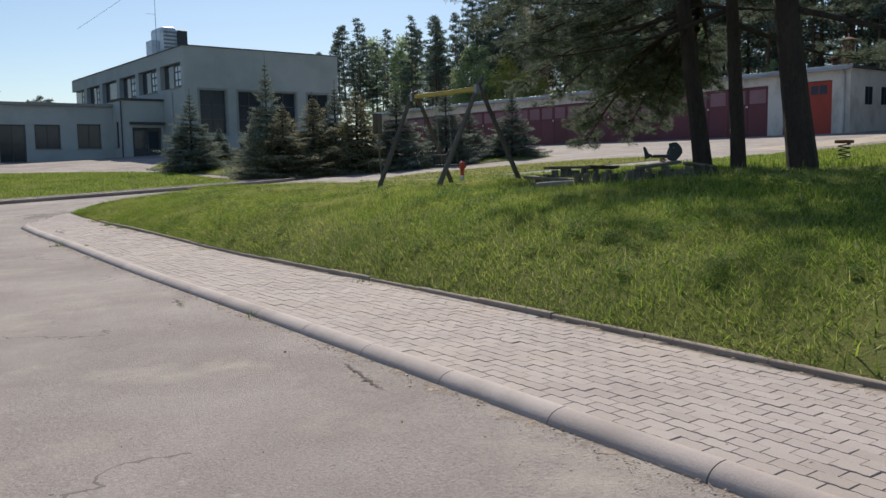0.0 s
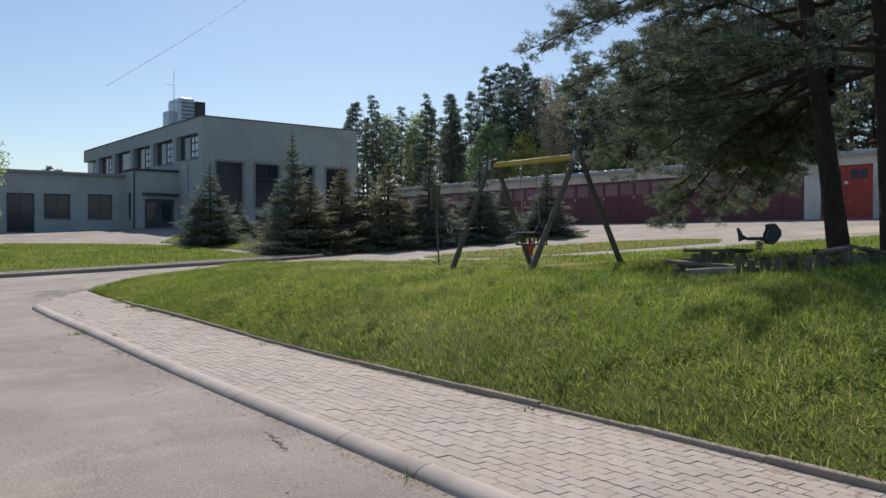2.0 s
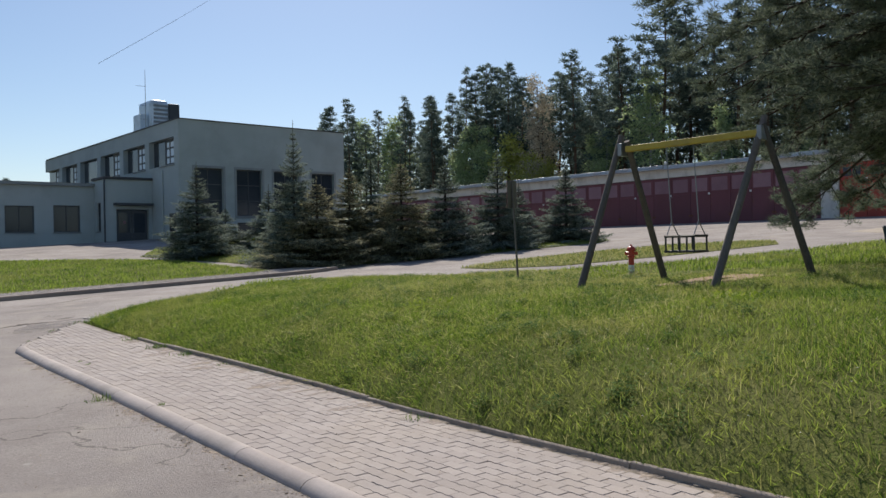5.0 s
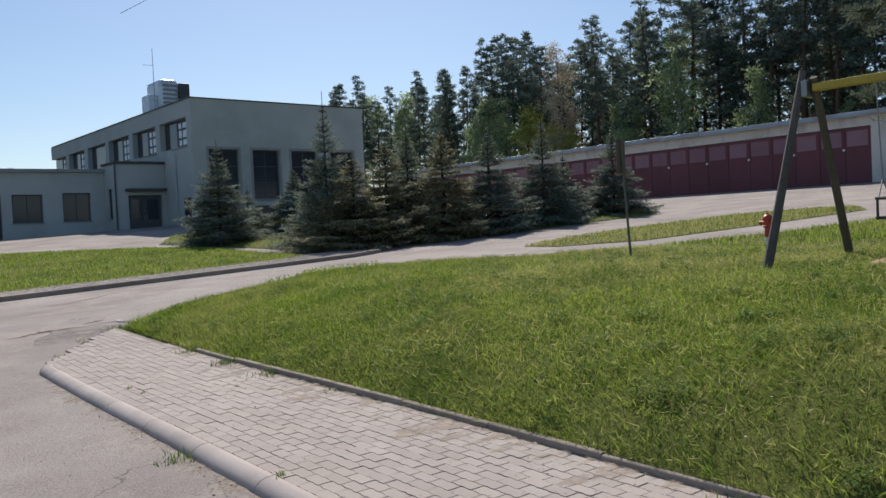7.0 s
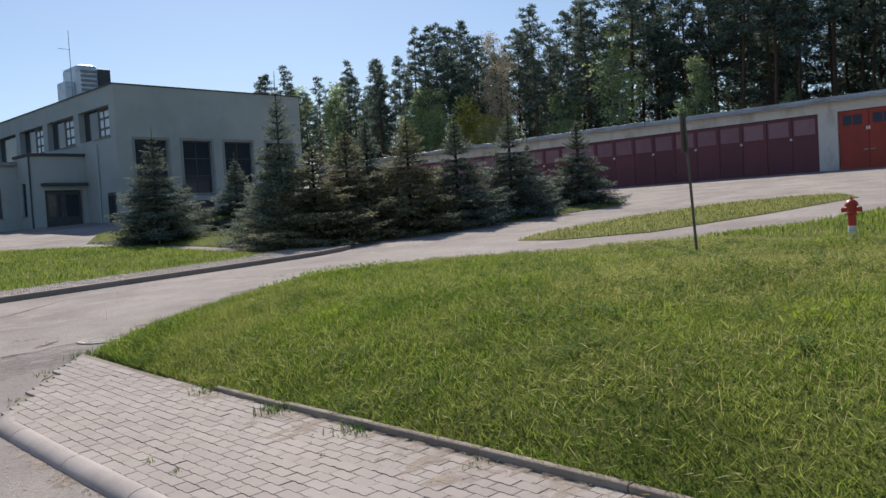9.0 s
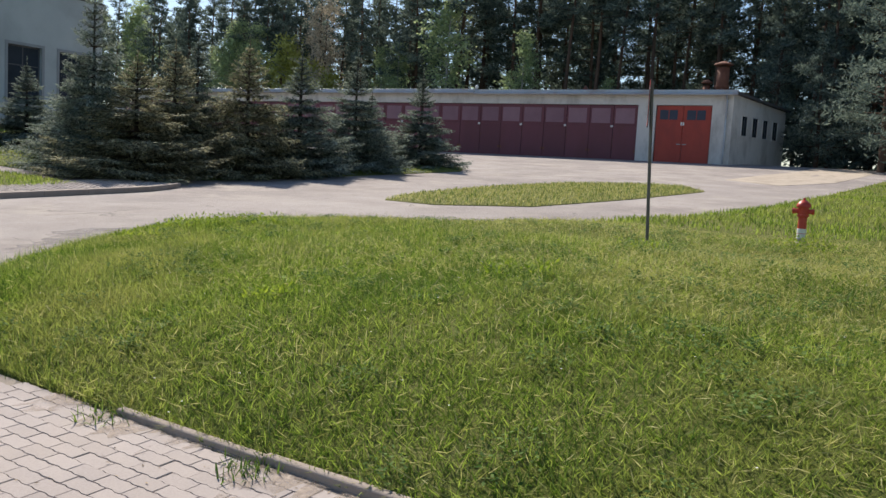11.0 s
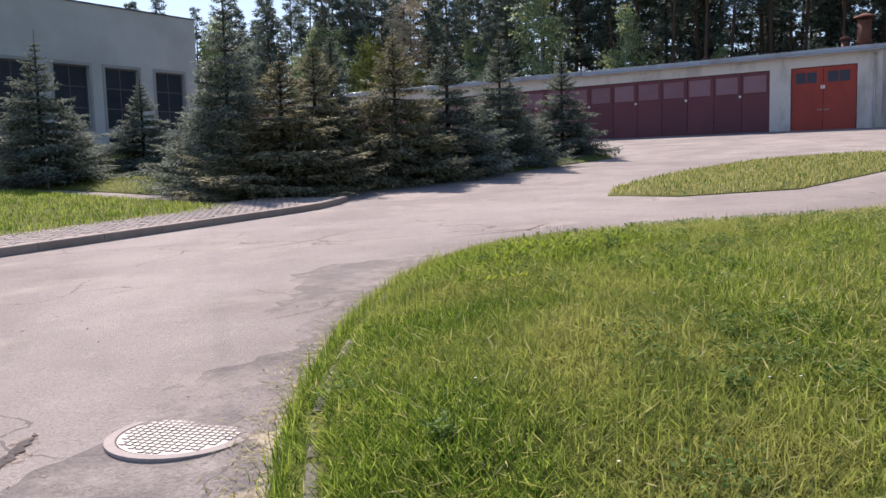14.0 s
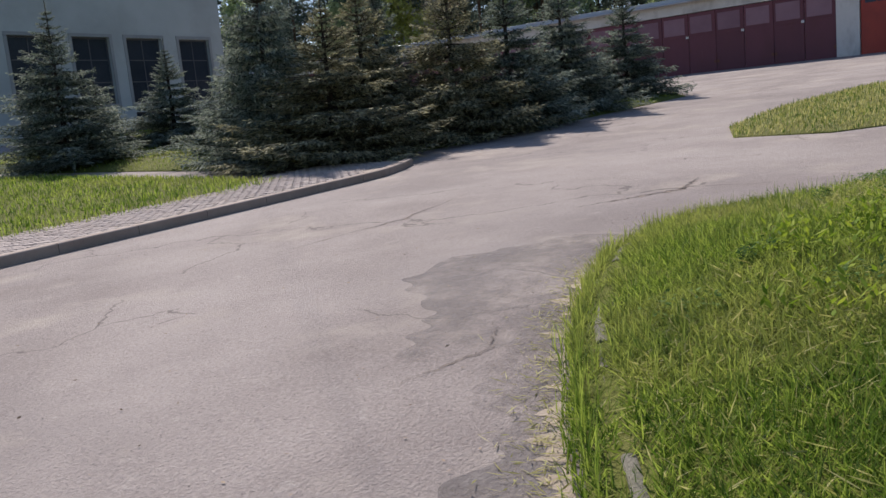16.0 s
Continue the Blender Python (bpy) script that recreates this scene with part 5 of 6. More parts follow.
# the pines over the playground
for k, (x, y, r, h, seed, tl) in enumerate(((14.0, 11.87, 0.17, 14.0, 21, 0.12), (13.77, 10.91, 0.13, 13.0, 22, 0.04), (13.35, 9.35, 0.235, 15.0, 23, 0.11))):
    made = pine_mesh(seed, h, 2.9, 4.6, 9 if k == 0 else 13, 0.115, 0.012, r, 50, -0.18, 1.0 if k == 0 else 1.15, tilt=(-0.78 * tl, 0.62 * tl))
    t = tree("pine_tree", "large old pine with a dark fissured trunk and low hanging boughs", "pines over the playground", made, M_BARK, M_PINENEAR)
    t.matrix_world = pose(x, y, on_lawn(x, y) - 0.05)


def bough(x, y, z, tip, seed, n):
    """A long low bough of the first pine, as part of its crown."""
    rg = np.random.default_rng(seed)
    p0, p1 = np.array([x, y, z]), np.array(tip)
    cent = []
    bm = bmesh.new()
    mid = (p0 + p1) / 2 + np.array([0, 0, 0.5])
    path = [p0 * (1 - s) ** 2 + 2 * mid * s * (1 - s) + p1 * s * s for s in np.linspace(0, 1, 8)]
    add_tube(bm, [tuple(p) for p in path], np.linspace(0.055, 0.008, 8), 6, False)
    cent += sprays(rg, bm, path, float(np.linalg.norm(p1 - p0)) * 0.8, n // 5)
    return bm, clumps(rg, np.array(cent), 21, 0.105, 0.010, 0.03)


pine0 = [o for o in scene.objects if o.name == "pine_tree"][0]
inv = pine0.matrix_world.inverted()
BOUGHS = ((6.3, (11.4, 17.0, 5.35), 260), (7.2, (11.6, 16.4, 7.0), 220), (6.4, (12.4, 16.9, 6.0), 240), (5.6, (12.9, 17.4, 4.8), 240), (5.4, (13.8, 17.6, 4.4), 240), (5.0, (14.6, 17.2, 4.0), 220),
          (4.6, (16.4, 17.4, 1.75), 260), (4.4, (15.8, 17.0, 2.3), 150), (4.6, (13.6, 15.8, 4.2), 200), (5.8, (13.0, 15.0, 5.6), 200), (5.0, (15.6, 16.8, 4.2), 200), (4.8, (14.2, 17.6, 3.3), 170), (4.6, (15.2, 17.4, 3.0), 170), (5.0, (13.0, 17.0, 3.9), 170), (4.2, (16.2, 15.4, 2.8), 150), (4.6, (17.2, 16.2, 3.4), 170), (4.0, (16.0, 14.6, 2.6), 150), (4.4, (17.5, 15.0, 2.7), 150), (4.6, (16.8, 13.6, 3.2), 150), (4.2, (17.3, 16.7, 1.95), 220), (4.3, (17.9, 16.0, 2.2), 200), (4.4, (18.2, 15.2, 2.6), 180), (4.4, (16.7, 17.0, 2.6), 200))
for k, (z, tip, n) in enumerate(BOUGHS):
    bm, (v, f) = bough(13.85, 11.95, z, tip, 40 + k, n)
    b = part("bough", bm, M_BARK, pine0)
    nd = soup("bough_needles", v, f, M_PINENEAR, pine0)
    b.matrix_parent_inverse = inv
    nd.matrix_parent_inverse = inv

# forest behind the garages and the workshop
FOREST_LABEL = "tall straight forest pine with a bare trunk and dark crown"
pines = [tree("forest_pine", FOREST_LABEL, "forest edge", pine_mesh(60 + k, 20, b, 2.6, 5, 0.42, 0.105, 0.17, 38, -0.02, 0.9, 0.0), M_BARKRED, M_PINE)
         for k, b in enumerate((9, 7.5, 11, 5.0, 10))]
back_pine = tree("forest_pine", "slim pine standing deep in the dark forest", "forest edge", pine_mesh(66, 20, 2.5, 3.0, 3, 0.9, 0.27, 0.16, 34, -0.02, 0.7, 0.0), M_BARKRED, M_PINE)


def leafy_mesh(seed, height, r, n, size):
    rg = np.random.default_rng(seed)
    wood = tube([(0, 0, -0.1), (0.1, 0, height * 0.4), (0.05, 0.1, height * 0.95)], [0.13, 0.09, 0.015], 8)
    cent = []
    for k in range(34):
        f = rg.uniform(0.18, 0.97)
        a = rg.uniform(0, 6.28)
        ln = r * math.sin(math.pi * (0.15 + 0.8 * f)) * rg.uniform(0.6, 1.1) + 0.2
        p0 = np.array([0.08, 0.04, height * f])
        e = p0 + np.array([math.cos(a) * ln, math.sin(a) * ln, 0.35 * ln])
        add_tube(wood, [tuple(p0), tuple((p0 + e) / 2), tuple(e)], [0.03, 0.02, 0.005], 4, False)
        for q in range(n):
            s = rg.uniform(0.25, 1)
            cent.append(p0 * (1 - s) + e * s + rg.normal(0, 0.34, 3))
    return wood, clumps(rg, np.array(cent), 5, size, size * 0.62, 0.25, 0.0)


birch = tree("birch_tree", "slender birch with fresh light green leaves", "leafy trees at the forest edge", leafy_mesh(81, 12, 2.0, 26, 0.24), M_BIRCH, M_LEAF)
aspen = tree("young_tree", "young tree in yellow-green spring leaf", "leafy trees at the forest edge", leafy_mesh(82, 8, 1.9, 26, 0.24), M_BIRCH, M_LEAFY)
brown = tree("budding_tree", "tall tree in thin brownish new leaf", "leafy trees at the forest edge", leafy_mesh(83, 15, 1.9, 22, 0.2), M_BARKRED, M_BROWNLEAF)


def plant_tree(proto, x, y, s, sz=None):
    z = float(base_z(x, y)) - 0.15
    return copy_thing(proto, Matrix.Translation((x, y, z)) @ Matrix.Rotation(rg.uniform(0, 6.28), 4, 'Z') @ Matrix.Diagonal((s, s, sz or s, 1)))


def planted(proto, x, y, s, sz=None):
    c = plant_tree(proto, x, y, s, sz)
    c.scale = (s, s, sz or s)
    return c


rg = random.Random(17)
y = -30.0
while y < 118:
    for row, xx in enumerate((66.5, 70.5, 75, 81) if y < 54 else (66.5, 70.5, 76) if y < 84 else (67, 76)):
        x = xx + rg.uniform(-1.8, 1.8)
        s = rg.uniform(0.86, 1.13) * (1.0 if y < 46 else 0.98 if y < 60 else 0.92 if y < 84 else 0.85)
        k = rg.randrange(5) if row < 2 else (3, 3, 1, 0)[rg.randrange(4)]
        planted(pines[k], x, y + rg.uniform(-1.4, 1.4), s * rg.uniform(0.95, 1.2), s)
    y += 2.9
for k in range(56):
    yy = -28 + k * 2.6
    planted(back_pine, (73, 84, 78, 90)[k % 4] + rg.uniform(-1.5, 1.5), yy, rg.uniform(0.78, 0.95) * (1.0 if yy < 54 else 0.9))
for x, y in ((64.5, 104), (66, 112)):
    planted(pines[1], x, y, 0.95)
for k in range(22):
    planted(pines[3], rg.uniform(63.5, 80), -4 + k * 1.5, rg.uniform(0.6, 0.95))
for x, y, s in ((58, 15, 0.75), (61.5, 9, 0.85), (56, 4, 0.8), (63, 19, 0.8), (64.5, 24, 0.85), (60, -4, 0.9), (53, -9, 0.9)):
    planted(pines[3], x, y, s)
for p, x, y, s in ((brown, 64.2, 68.3, 1.12), (brown, 63.6, 67.2, 0.95), (aspen, 63.4, 68.6, 1.0), (aspen, 63.3, 66.6, 0.9), (birch, 65, 79.5, 1.05), (birch, 64.2, 54.5, 1.22), (birch, 65.5, 83, 0.85), (birch, 68, 98, 1.35), (birch, 72, 112, 1.5), (birch, 65.3, 62, 0.8),
                   (pines[4], 66.5, 106, 0.85), (birch, 64.6, 76.5, 1.0), (aspen, 64.6, 72.5, 1.3), (pines[4], 65.2, 87, 0.85), (pines[0], 65.6, 92, 0.8), (birch, 63.8, 47, 0.85), (birch, 64.2, 59.5, 0.8), (birch, 64.5, 80.5, 0.9), (birch, 64.8, 40, 0.55)):
    planted(p, x, y, s)
low_pine = tree("pine_tree", "broad pine with low green branches beside the path", "pines by the path", pine_mesh(91, 11, 1.6, 4.2, 4, 0.36, 0.08, 0.2, 46, -0.05, 1.3, 0.0), M_BARKRED, M_PINE)
low_pine.matrix_world = pose(55.5, 20.2, float(base_z(55.5, 20.2)) - 0.1)
planted(low_pine, 59.5, 16, 1.0)
planted(low_pine, 51.0, 11.0, 0.9)
for x, y, s in ((66, 23, 0.95), (60.5, 24.2, 0.7), (64, 19.5, 0.9), (70, 15, 1.1), (59, 11.5, 0.95), (63.5, 27.5, 0.8), (73, 22, 1.1), (68, 8, 1.0)):
    planted(low_pine, x, y, s)
for x, y, q in ((29.6, 150, 0.8), (31.0, 151, 0.92), (32.4, 150, 0.98), (33.8, 152, 0.96), (35.2, 150, 0.86), (36.8, 151, 0.9), (38.4, 150, 0.84), (24.6, 150, 0.62)):
    planted(low_pine, x, y, q)
planted(birch, 6.9, 52.0, 0.56)
for t in (*pines, back_pine, birch, aspen, brown):
    drop(t)


# undergrowth at the forest edge
rn = np.random.default_rng(33)
n = 1100
ux, uy = rn.uniform(63.2, 80, n), rn.uniform(-30, 115, n)
low = rn.uniform(0, 1, n) < 0.25
ux, uy = np.where(low, rn.uniform(59, 78, n), ux), np.where(low, rn.uniform(4, 27, n) + 0, uy)
ux = np.where((uy > 24) & (ux < 63.2), 64.0, ux)
uz = base_z(ux, uy) + rn.uniform(0.0, 2.2, n) ** 1.0
v, f = clumps(rn, np.column_stack([ux, uy, uz]), 22, 0.55, 0.16, 0.6)
u = soup("undergrowth", v, f, M_PINE)
tagged(u, "dark bushes and saplings below the forest pines", "undergrowth", kind="stuff")


# ---------- grass ----------
def blades(name, x, y, z, length, width, mat, label, lean=0.45, seed=1, cat="grass"):
    """Curved grass blades, two quads each."""
    rn = np.random.default_rng(seed)
    n = len(x)
    a = rn.uniform(0, 6.283, n)
    side = np.column_stack([np.cos(a), np.sin(a), np.zeros(n)])
    b = a + math.pi / 2 + rn.normal(0, 0.5, n)
    ln = np.abs(rn.normal(0, lean, n))
    d = np.column_stack([np.cos(b) * ln, np.sin(b) * ln, np.ones(n)])
    d = unit(d)
    base = np.column_stack([x, y, z])
    L, W = length[:, None], width[:, None]
    m = base + d * L * 0.55
    tip = m + unit(d + np.column_stack([np.cos(b), np.sin(b), -0.5 * np.ones(n)]) * (ln * 0.9)[:, None]) * L * 0.5
    v = np.stack([base - side * W / 2, base + side * W / 2, m + side * W * 0.36, m - side * W * 0.36, tip + side * W * 0.06, tip - side * W * 0.06], 1).reshape(-1, 3)
    k = np.arange(n)[:, None] * 6
    f = np.concatenate([k + np.array([0, 1, 2, 3]), k + np.array([3, 2, 4, 5])], 0)
    ob = soup(name, v, f, mat)
    return tagged(ob, label, cat, kind="stuff")


def to_line(x, y, pts):
    """Distance to an open line."""
    d = np.full(len(x), 9.0)
    for (ax, ay), (bx, by) in zip(pts, pts[1:]):
        t = np.clip(((x - ax) * (bx - ax) + (y - ay) * (by - ay)) / ((bx - ax) ** 2 + (by - ay) ** 2), 0, 1)
        d = np.minimum(d, np.hypot(x - ax - t * (bx - ax), y - ay - t * (by - ay)))
    return d


def lawn_points(poly, n, x0, x1, y0, y1, seed, weight=None):
    rn = np.random.default_rng(seed)
    x, y = rn.uniform(x0, x1, n), rn.uniform(y0, y1, n)
    keep = inside(poly, x, y)
    if poly is LAWN:
        keep &= np.hypot(x - 13.515, y - 19.2) > 0.11
        out = dist_to(LAWN, x, y) < 0.085
        keep &= (to_line(x, y, BL[:7]) > 0.04 + 0.02 * np.sin(x * 9 + y * 5)) | (rn.uniform(0, 1, n) < 0.12)
        keep &= ~(out & (y > 23.6)) | (rn.uniform(0, 1, n) < 0.5)
    if weight is not None:
        keep &= rn.uniform(0, 1, n) < weight(x, y)
    return x[keep], y[keep]


def tuft(x, y, s=1.0, ph=0.0):
    """Patchy growth between 0 and 1."""
    return 0.5 + 0.5 * np.sin(x * 1.9 * s + 1.3 * np.sin(y * 1.1 * s + ph)) * np.sin(y * 1.6 * s + 1.7 * np.sin(x * 0.8 * s + ph))


rn = np.random.default_rng(71)


def turf(name, poly, level, n, bb, seed, length, width, mat, label, weight=None):
    """The dense low layer of a lawn: short blades lying every way."""
    x, y = lawn_points(poly, n, *bb, seed, weight)
    keep = np.hypot((x - 10.6) / 0.9, (y - 15.5) / 0.55) > 1
    x, y = x[keep], y[keep]
    rn = np.random.default_rng(seed + 1)
    m = len(x)
    a = rn.uniform(0, 6.283, m)
    d = unit(np.column_stack([np.cos(a), np.sin(a), rn.uniform(0.25, 1.6, m)]))
    v, f = leaf_quads(np.column_stack([x, y, level(x, y) - 0.012]), d, unit(rn.normal(0, 1, (m, 3))), length * rn.uniform(0.6, 1.5, m), width * rn.uniform(0.7, 1.4, m))
    return tagged(soup(name, v, f, mat), label, "grass", kind="stuff")


near_w = lambda x, y: np.clip(1.3 - (x - edge_x(y)) * 0.13, 0.18, 1)
turf("turf", LAWN, lawn_z, 360000, (3.5, 14, 4, 26.8), 170, 0.075, 0.0055, M_GRASS, "dense short turf of the sunlit lawn", near_w)
turf("turf", LAWN, lawn_z, 330000, (3.9, 8.2, 14.5, 26.5), 175, 0.05, 0.0036, M_GRASS, "fine short turf beside the pavement", lambda x, y: np.clip(1.4 - (x - edge_x(y)) * 0.3, 0.15, 1) * (0.35 + 0.65 * tuft(x, y, 1.7, 1.1)))
turf("turf", LAWN, lawn_z, 150000, (4.4, 10.8, 21.5, 26.6), 178, 0.07, 0.0045, M_GRASS, "fine short turf at the end of the lawn", lambda x, y: np.clip((y - 21.5) / 2.5, 0, 1) * np.clip((10.8 - x) / 1.5, 0, 1))
gx, gy = lawn_points(LAWN, 75000, 4.4, 10.8, 19.5, 26.6, 179, lambda x, y: np.clip((y - 19.5) / 3.5, 0, 1) * np.clip((10.8 - x) / 1.5, 0, 1))
blades("grass", gx, gy, lawn_z(gx, gy) - 0.012, 0.04 + 0.045 * tuft(gx, gy, 1.4, 0.7) + 0.035 * rn.random(len(gx)), 0.0034 + 0.0025 * rn.random(len(gx)), M_GRASS, "fresh green blades at the end of the lawn", 0.8, 180)
gx, gy = lawn_points(LAWN, 170000, 3.5, 15, 4, 26.8, 72, lambda x, y: np.clip(1.25 - (x - edge_x(y)) * 0.085, 0.25, 1) * (0.25 + 0.75 * tuft(x, y)))
worn = (np.hypot((gx - 10.6) / 0.9, (gy - 15.5) / 0.55) < 1)
gx, gy = gx[~worn], gy[~worn]
t = tuft(gx, gy, 1.4, 0.7)
gl = (0.035 + 0.075 * t ** 1.5 + 0.05 * rn.random(len(gx))) * np.where(gx > 9, 0.7, 1.0)
blades("grass", gx, gy, lawn_z(gx, gy) - 0.012, gl, 0.0028 + 0.002 * rn.random(len(gx)) + 0.0005 * (gx - 3), M_GRASS, "fresh green blades of the sunlit lawn", 1.0, 73)
dx, dy = lawn_points(LAWN, 150000, 4.2, 14, 13.5, 25.5, 270, lambda x, y: 0.17 + 0.3 * tuft(x, y, 1.1, 0.4) ** 3 + np.exp(-((x - 9.6) / 1.8) ** 2 - ((y - 18.8) / 1.6) ** 2) + 0.6 * np.exp(-((x - 8.3) / 1.2) ** 2 - ((y - 22.2) / 1.0) ** 2))
dz = lawn_z(dx, dy)
v, f = leaf_quads(np.column_stack([dx, dy, dz + 0.025 * rn.random(len(dx))]), unit(np.column_stack([rn.normal(0, 1, len(dx)), rn.normal(0, 1, len(dx)), rn.uniform(0.05, 0.7, len(dx))])), unit(rn.normal(0, 1, (len(dx), 3))), 0.09 * rn.uniform(0.6, 1.4, len(dx)), 0.0055 * np.ones(len(dx)))
tagged(soup("straw", v, f, M_DRYGRASS), "pale mown straw lying on the lawn", "dry grass", kind="stuff")
fx, fy = lawn_points(LAWN, 260, 4, 10, 5, 24, 280)
v, f = leaf_quads(np.repeat(np.column_stack([fx, fy, lawn_z(fx, fy) + 0.08]), 4, 0), np.tile(np.array([[1, 0, .1], [-1, 0, .1], [0, 1, .1], [0, -1, .1]]), (len(fx), 1)), np.tile(np.array([[0, 0, 1.0]]), (4 * len(fx), 1)), 0.007 * np.ones(4 * len(fx)), 0.007 * np.ones(4 * len(fx)))
tagged(soup("daisies", v, f, M_WHITE), "tiny white daisies scattered in the lawn", "flowers", kind="stuff")
gx, gy = lawn_points(LAWN, 130000, 3.5, 14, 3, 26.2, 74, lambda x, y: np.clip(tuft(x, y, 0.8, 2.0) - 0.25, 0.05, 1))
blades("dry_grass", gx, gy, lawn_z(gx, gy) - 0.01, 0.05 + 0.06 * rn.random(len(gx)), 0.0045 + 0.003 * rn.random(len(gx)), M_DRYGRASS, "pale dry and seeding blades in the lawn", 0.9, 75)
gx, gy = lawn_points(LAWN, 90000, 14.5, 48, 4, 22.5, 76, lambda x, y: np.clip(1.5 - x * 0.03, 0.2, 1))
blades("grass", gx, gy, lawn_z(gx, gy) - 0.01, 0.07 + 0.06 * rn.random(len(gx)), 0.014 + 0.01 * rn.random(len(gx)), M_GRASS, "green blades of the farther lawn", 0.5, 77)
gx, gy = lawn_points(LAWN, 16000, 3.0, 14, -8, 4, 96)
blades("grass", gx, gy, lawn_z(gx, gy) - 0.01, 0.07 + 0.08 * rn.random(len(gx)), 0.012 + 0.006 * rn.random(len(gx)), M_GRASS, "green blades of the lawn behind", 0.5, 97)
for poly, bb, n, seed, h in ((ISLAND, (16.5, 31, 23.5, 29.3), 26000, 78, 0.05), (NORTH, (-2, 15, 34, 56), 80000, 79, 0.12), (BED, (15.5, 34, 34, 59), 26000, 80, 0.12)):
    gx, gy = lawn_points(poly, n, *bb, seed)
    if poly is ISLAND:
        dry = rn.random(len(gx)) < 0.8
        blades("dry_grass", gx[dry], gy[dry], low_lawn(poly, h)(gx[dry], gy[dry]) - 0.01, 0.05 + 0.05 * rn.random(dry.sum()), 0.012 + 0.006 * rn.random(dry.sum()), M_DRYGRASS, "dry short blades of the grass island", 0.7, seed + 40)
        gx, gy = gx[~dry], gy[~dry]
    blades("grass", gx, gy, low_lawn(poly, h)(gx, gy) - 0.01, 0.06 + 0.06 * rn.random(len(gx)), 0.014 + 0.008 * rn.random(len(gx)), M_DEEPGRASS if poly is ISLAND else M_GRASS, "short green blades of a small lawn", 0.5, seed + 10)
# long tufts hanging over the border
s = rn.uniform(0, 1, 9000)
P = np.array(LAWN[8:28])
k = np.minimum((s * (len(P) - 1)).astype(int), len(P) - 2)
w = (s * (len(P) - 1) - k)[:, None]
q = P[k] * (1 - w) + P[k + 1] * w + rn.normal(0, 0.03, (len(s), 2))
keep = rn.uniform(0, 1, len(s)) < 0.25 + 0.75 * tuft(q[:, 0], q[:, 1], 3)
q = q[keep]
blades("border_grass", q[:, 0], q[:, 1], np.where(inside(LAWN, q[:, 0], q[:, 1]), lawn_z(q[:, 0], q[:, 1]), base_z(q[:, 0], q[:, 1])) - 0.02, (0.05 + 0.08 * rn.random(len(q))) * np.where(q[:, 1] > 23.5, 1.25, 1.0), 0.0045 + 0.003 * rn.random(len(q)), M_GRASS, "long grass tufts along the border of the lawn", 0.5, 90)


def weed_patch(x, y, r, n, seed, label):
    rn = np.random.default_rng(seed)
    a, d = rn.uniform(0, 6.28, n), r * np.sqrt(rn.uniform(0, 1, n))
    px, py = x + d * np.cos(a), y + d * np.sin(a)
    c = np.column_stack([px, py, lawn_z(px, py) + rn.uniform(0, 0.12, n)])
    b = rn.uniform(0, 6.28, n)
    dv = unit(np.column_stack([np.cos(b), np.sin(b), rn.uniform(0.2, 1.2, n)]))
    v, f = leaf_quads(c, dv, unit(np.column_stack([rn.normal(0, .3, n), rn.normal(0, .3, n), np.ones(n)])), rn.uniform(0.03, 0.075, n), rn.uniform(0.011, 0.022, n))
    tagged(soup("weed_patch", v, f, M_WEED), label, "weeds", "weed patches", kind="stuff")


for k, (x, y, r, n) in enumerate(((8.5, 25.05, 0.42, 520), (9.1, 24.75, 0.4, 380), (7.6, 24.9, 0.25, 130), (6.0, 21.65, 0.2, 160), (7.3, 20.4, 0.3, 200), (12.6, 19.0, 0.45, 260), (9.8, 20.2, 0.3, 150), (6.6, 17.2, 0.35, 170), (7.4, 13.4, 0.4, 180), (8.6, 12.2, 0.35, 150), (13.4, 19.1, 0.25, 120))):
    weed_patch(x, y, r, n, 100 + k, "bright broad-leaved weeds in the lawn")
# weeds in the joints
for k, (x, y, n, r, hgt, z) in enumerate(((2.74, 17.6, 70, 0.07, 0.06, 0.0), (2.93, 16.55, 16, 0.02, 0.05, 0.07), (4.36, 19.35, 90, 0.07, 0.05, 0.08), (4.40, 20.3, 120, 0.08, 0.06, 0.08), (4.42, 21.3, 80, 0.07, 0.06, 0.08),
                                         (3.25, 19.7, 16, 0.025, 0.03, 0.08), (3.27, 20.0, 12, 0.02, 0.03, 0.08), (4.3, 18.2, 30, 0.05, 0.04, 0.08), (4.15, 14.4, 30, 0.05, 0.05, 0.08), (3.9, 9.3, 30, 0.05, 0.04, 0.08), (2.3, 8.6, 24, 0.04, 0.05, 0.0),
                                         (3.4, 22.8, 40, 0.06, 0.03, 0.02), (4.0, 23.6, 60, 0.08, 0.04, 0.04), (4.62, 24.1, 160, 0.1, 0.09, 0.04), (9.6, 33.3, 60, 0.08, 0.06, 0.0), (12.2, 33.3, 50, 0.08, 0.06, 0.0))):
    rn = np.random.default_rng(200 + k)
    px, py = x + rn.normal(0, r, n), y + rn.normal(0, r, n)
    pz = base_z(px, py) if z < 0.05 else pave_z(py, px)
    blades("weed_tuft", px, py, pz - 0.004, hgt * (0.4 + 0.9 * rn.random(n)), 0.006 + 0.005 * rn.random(n), M_DEEPGRASS, "small weed tuft growing from a joint", 0.9, 300 + k, "weeds")

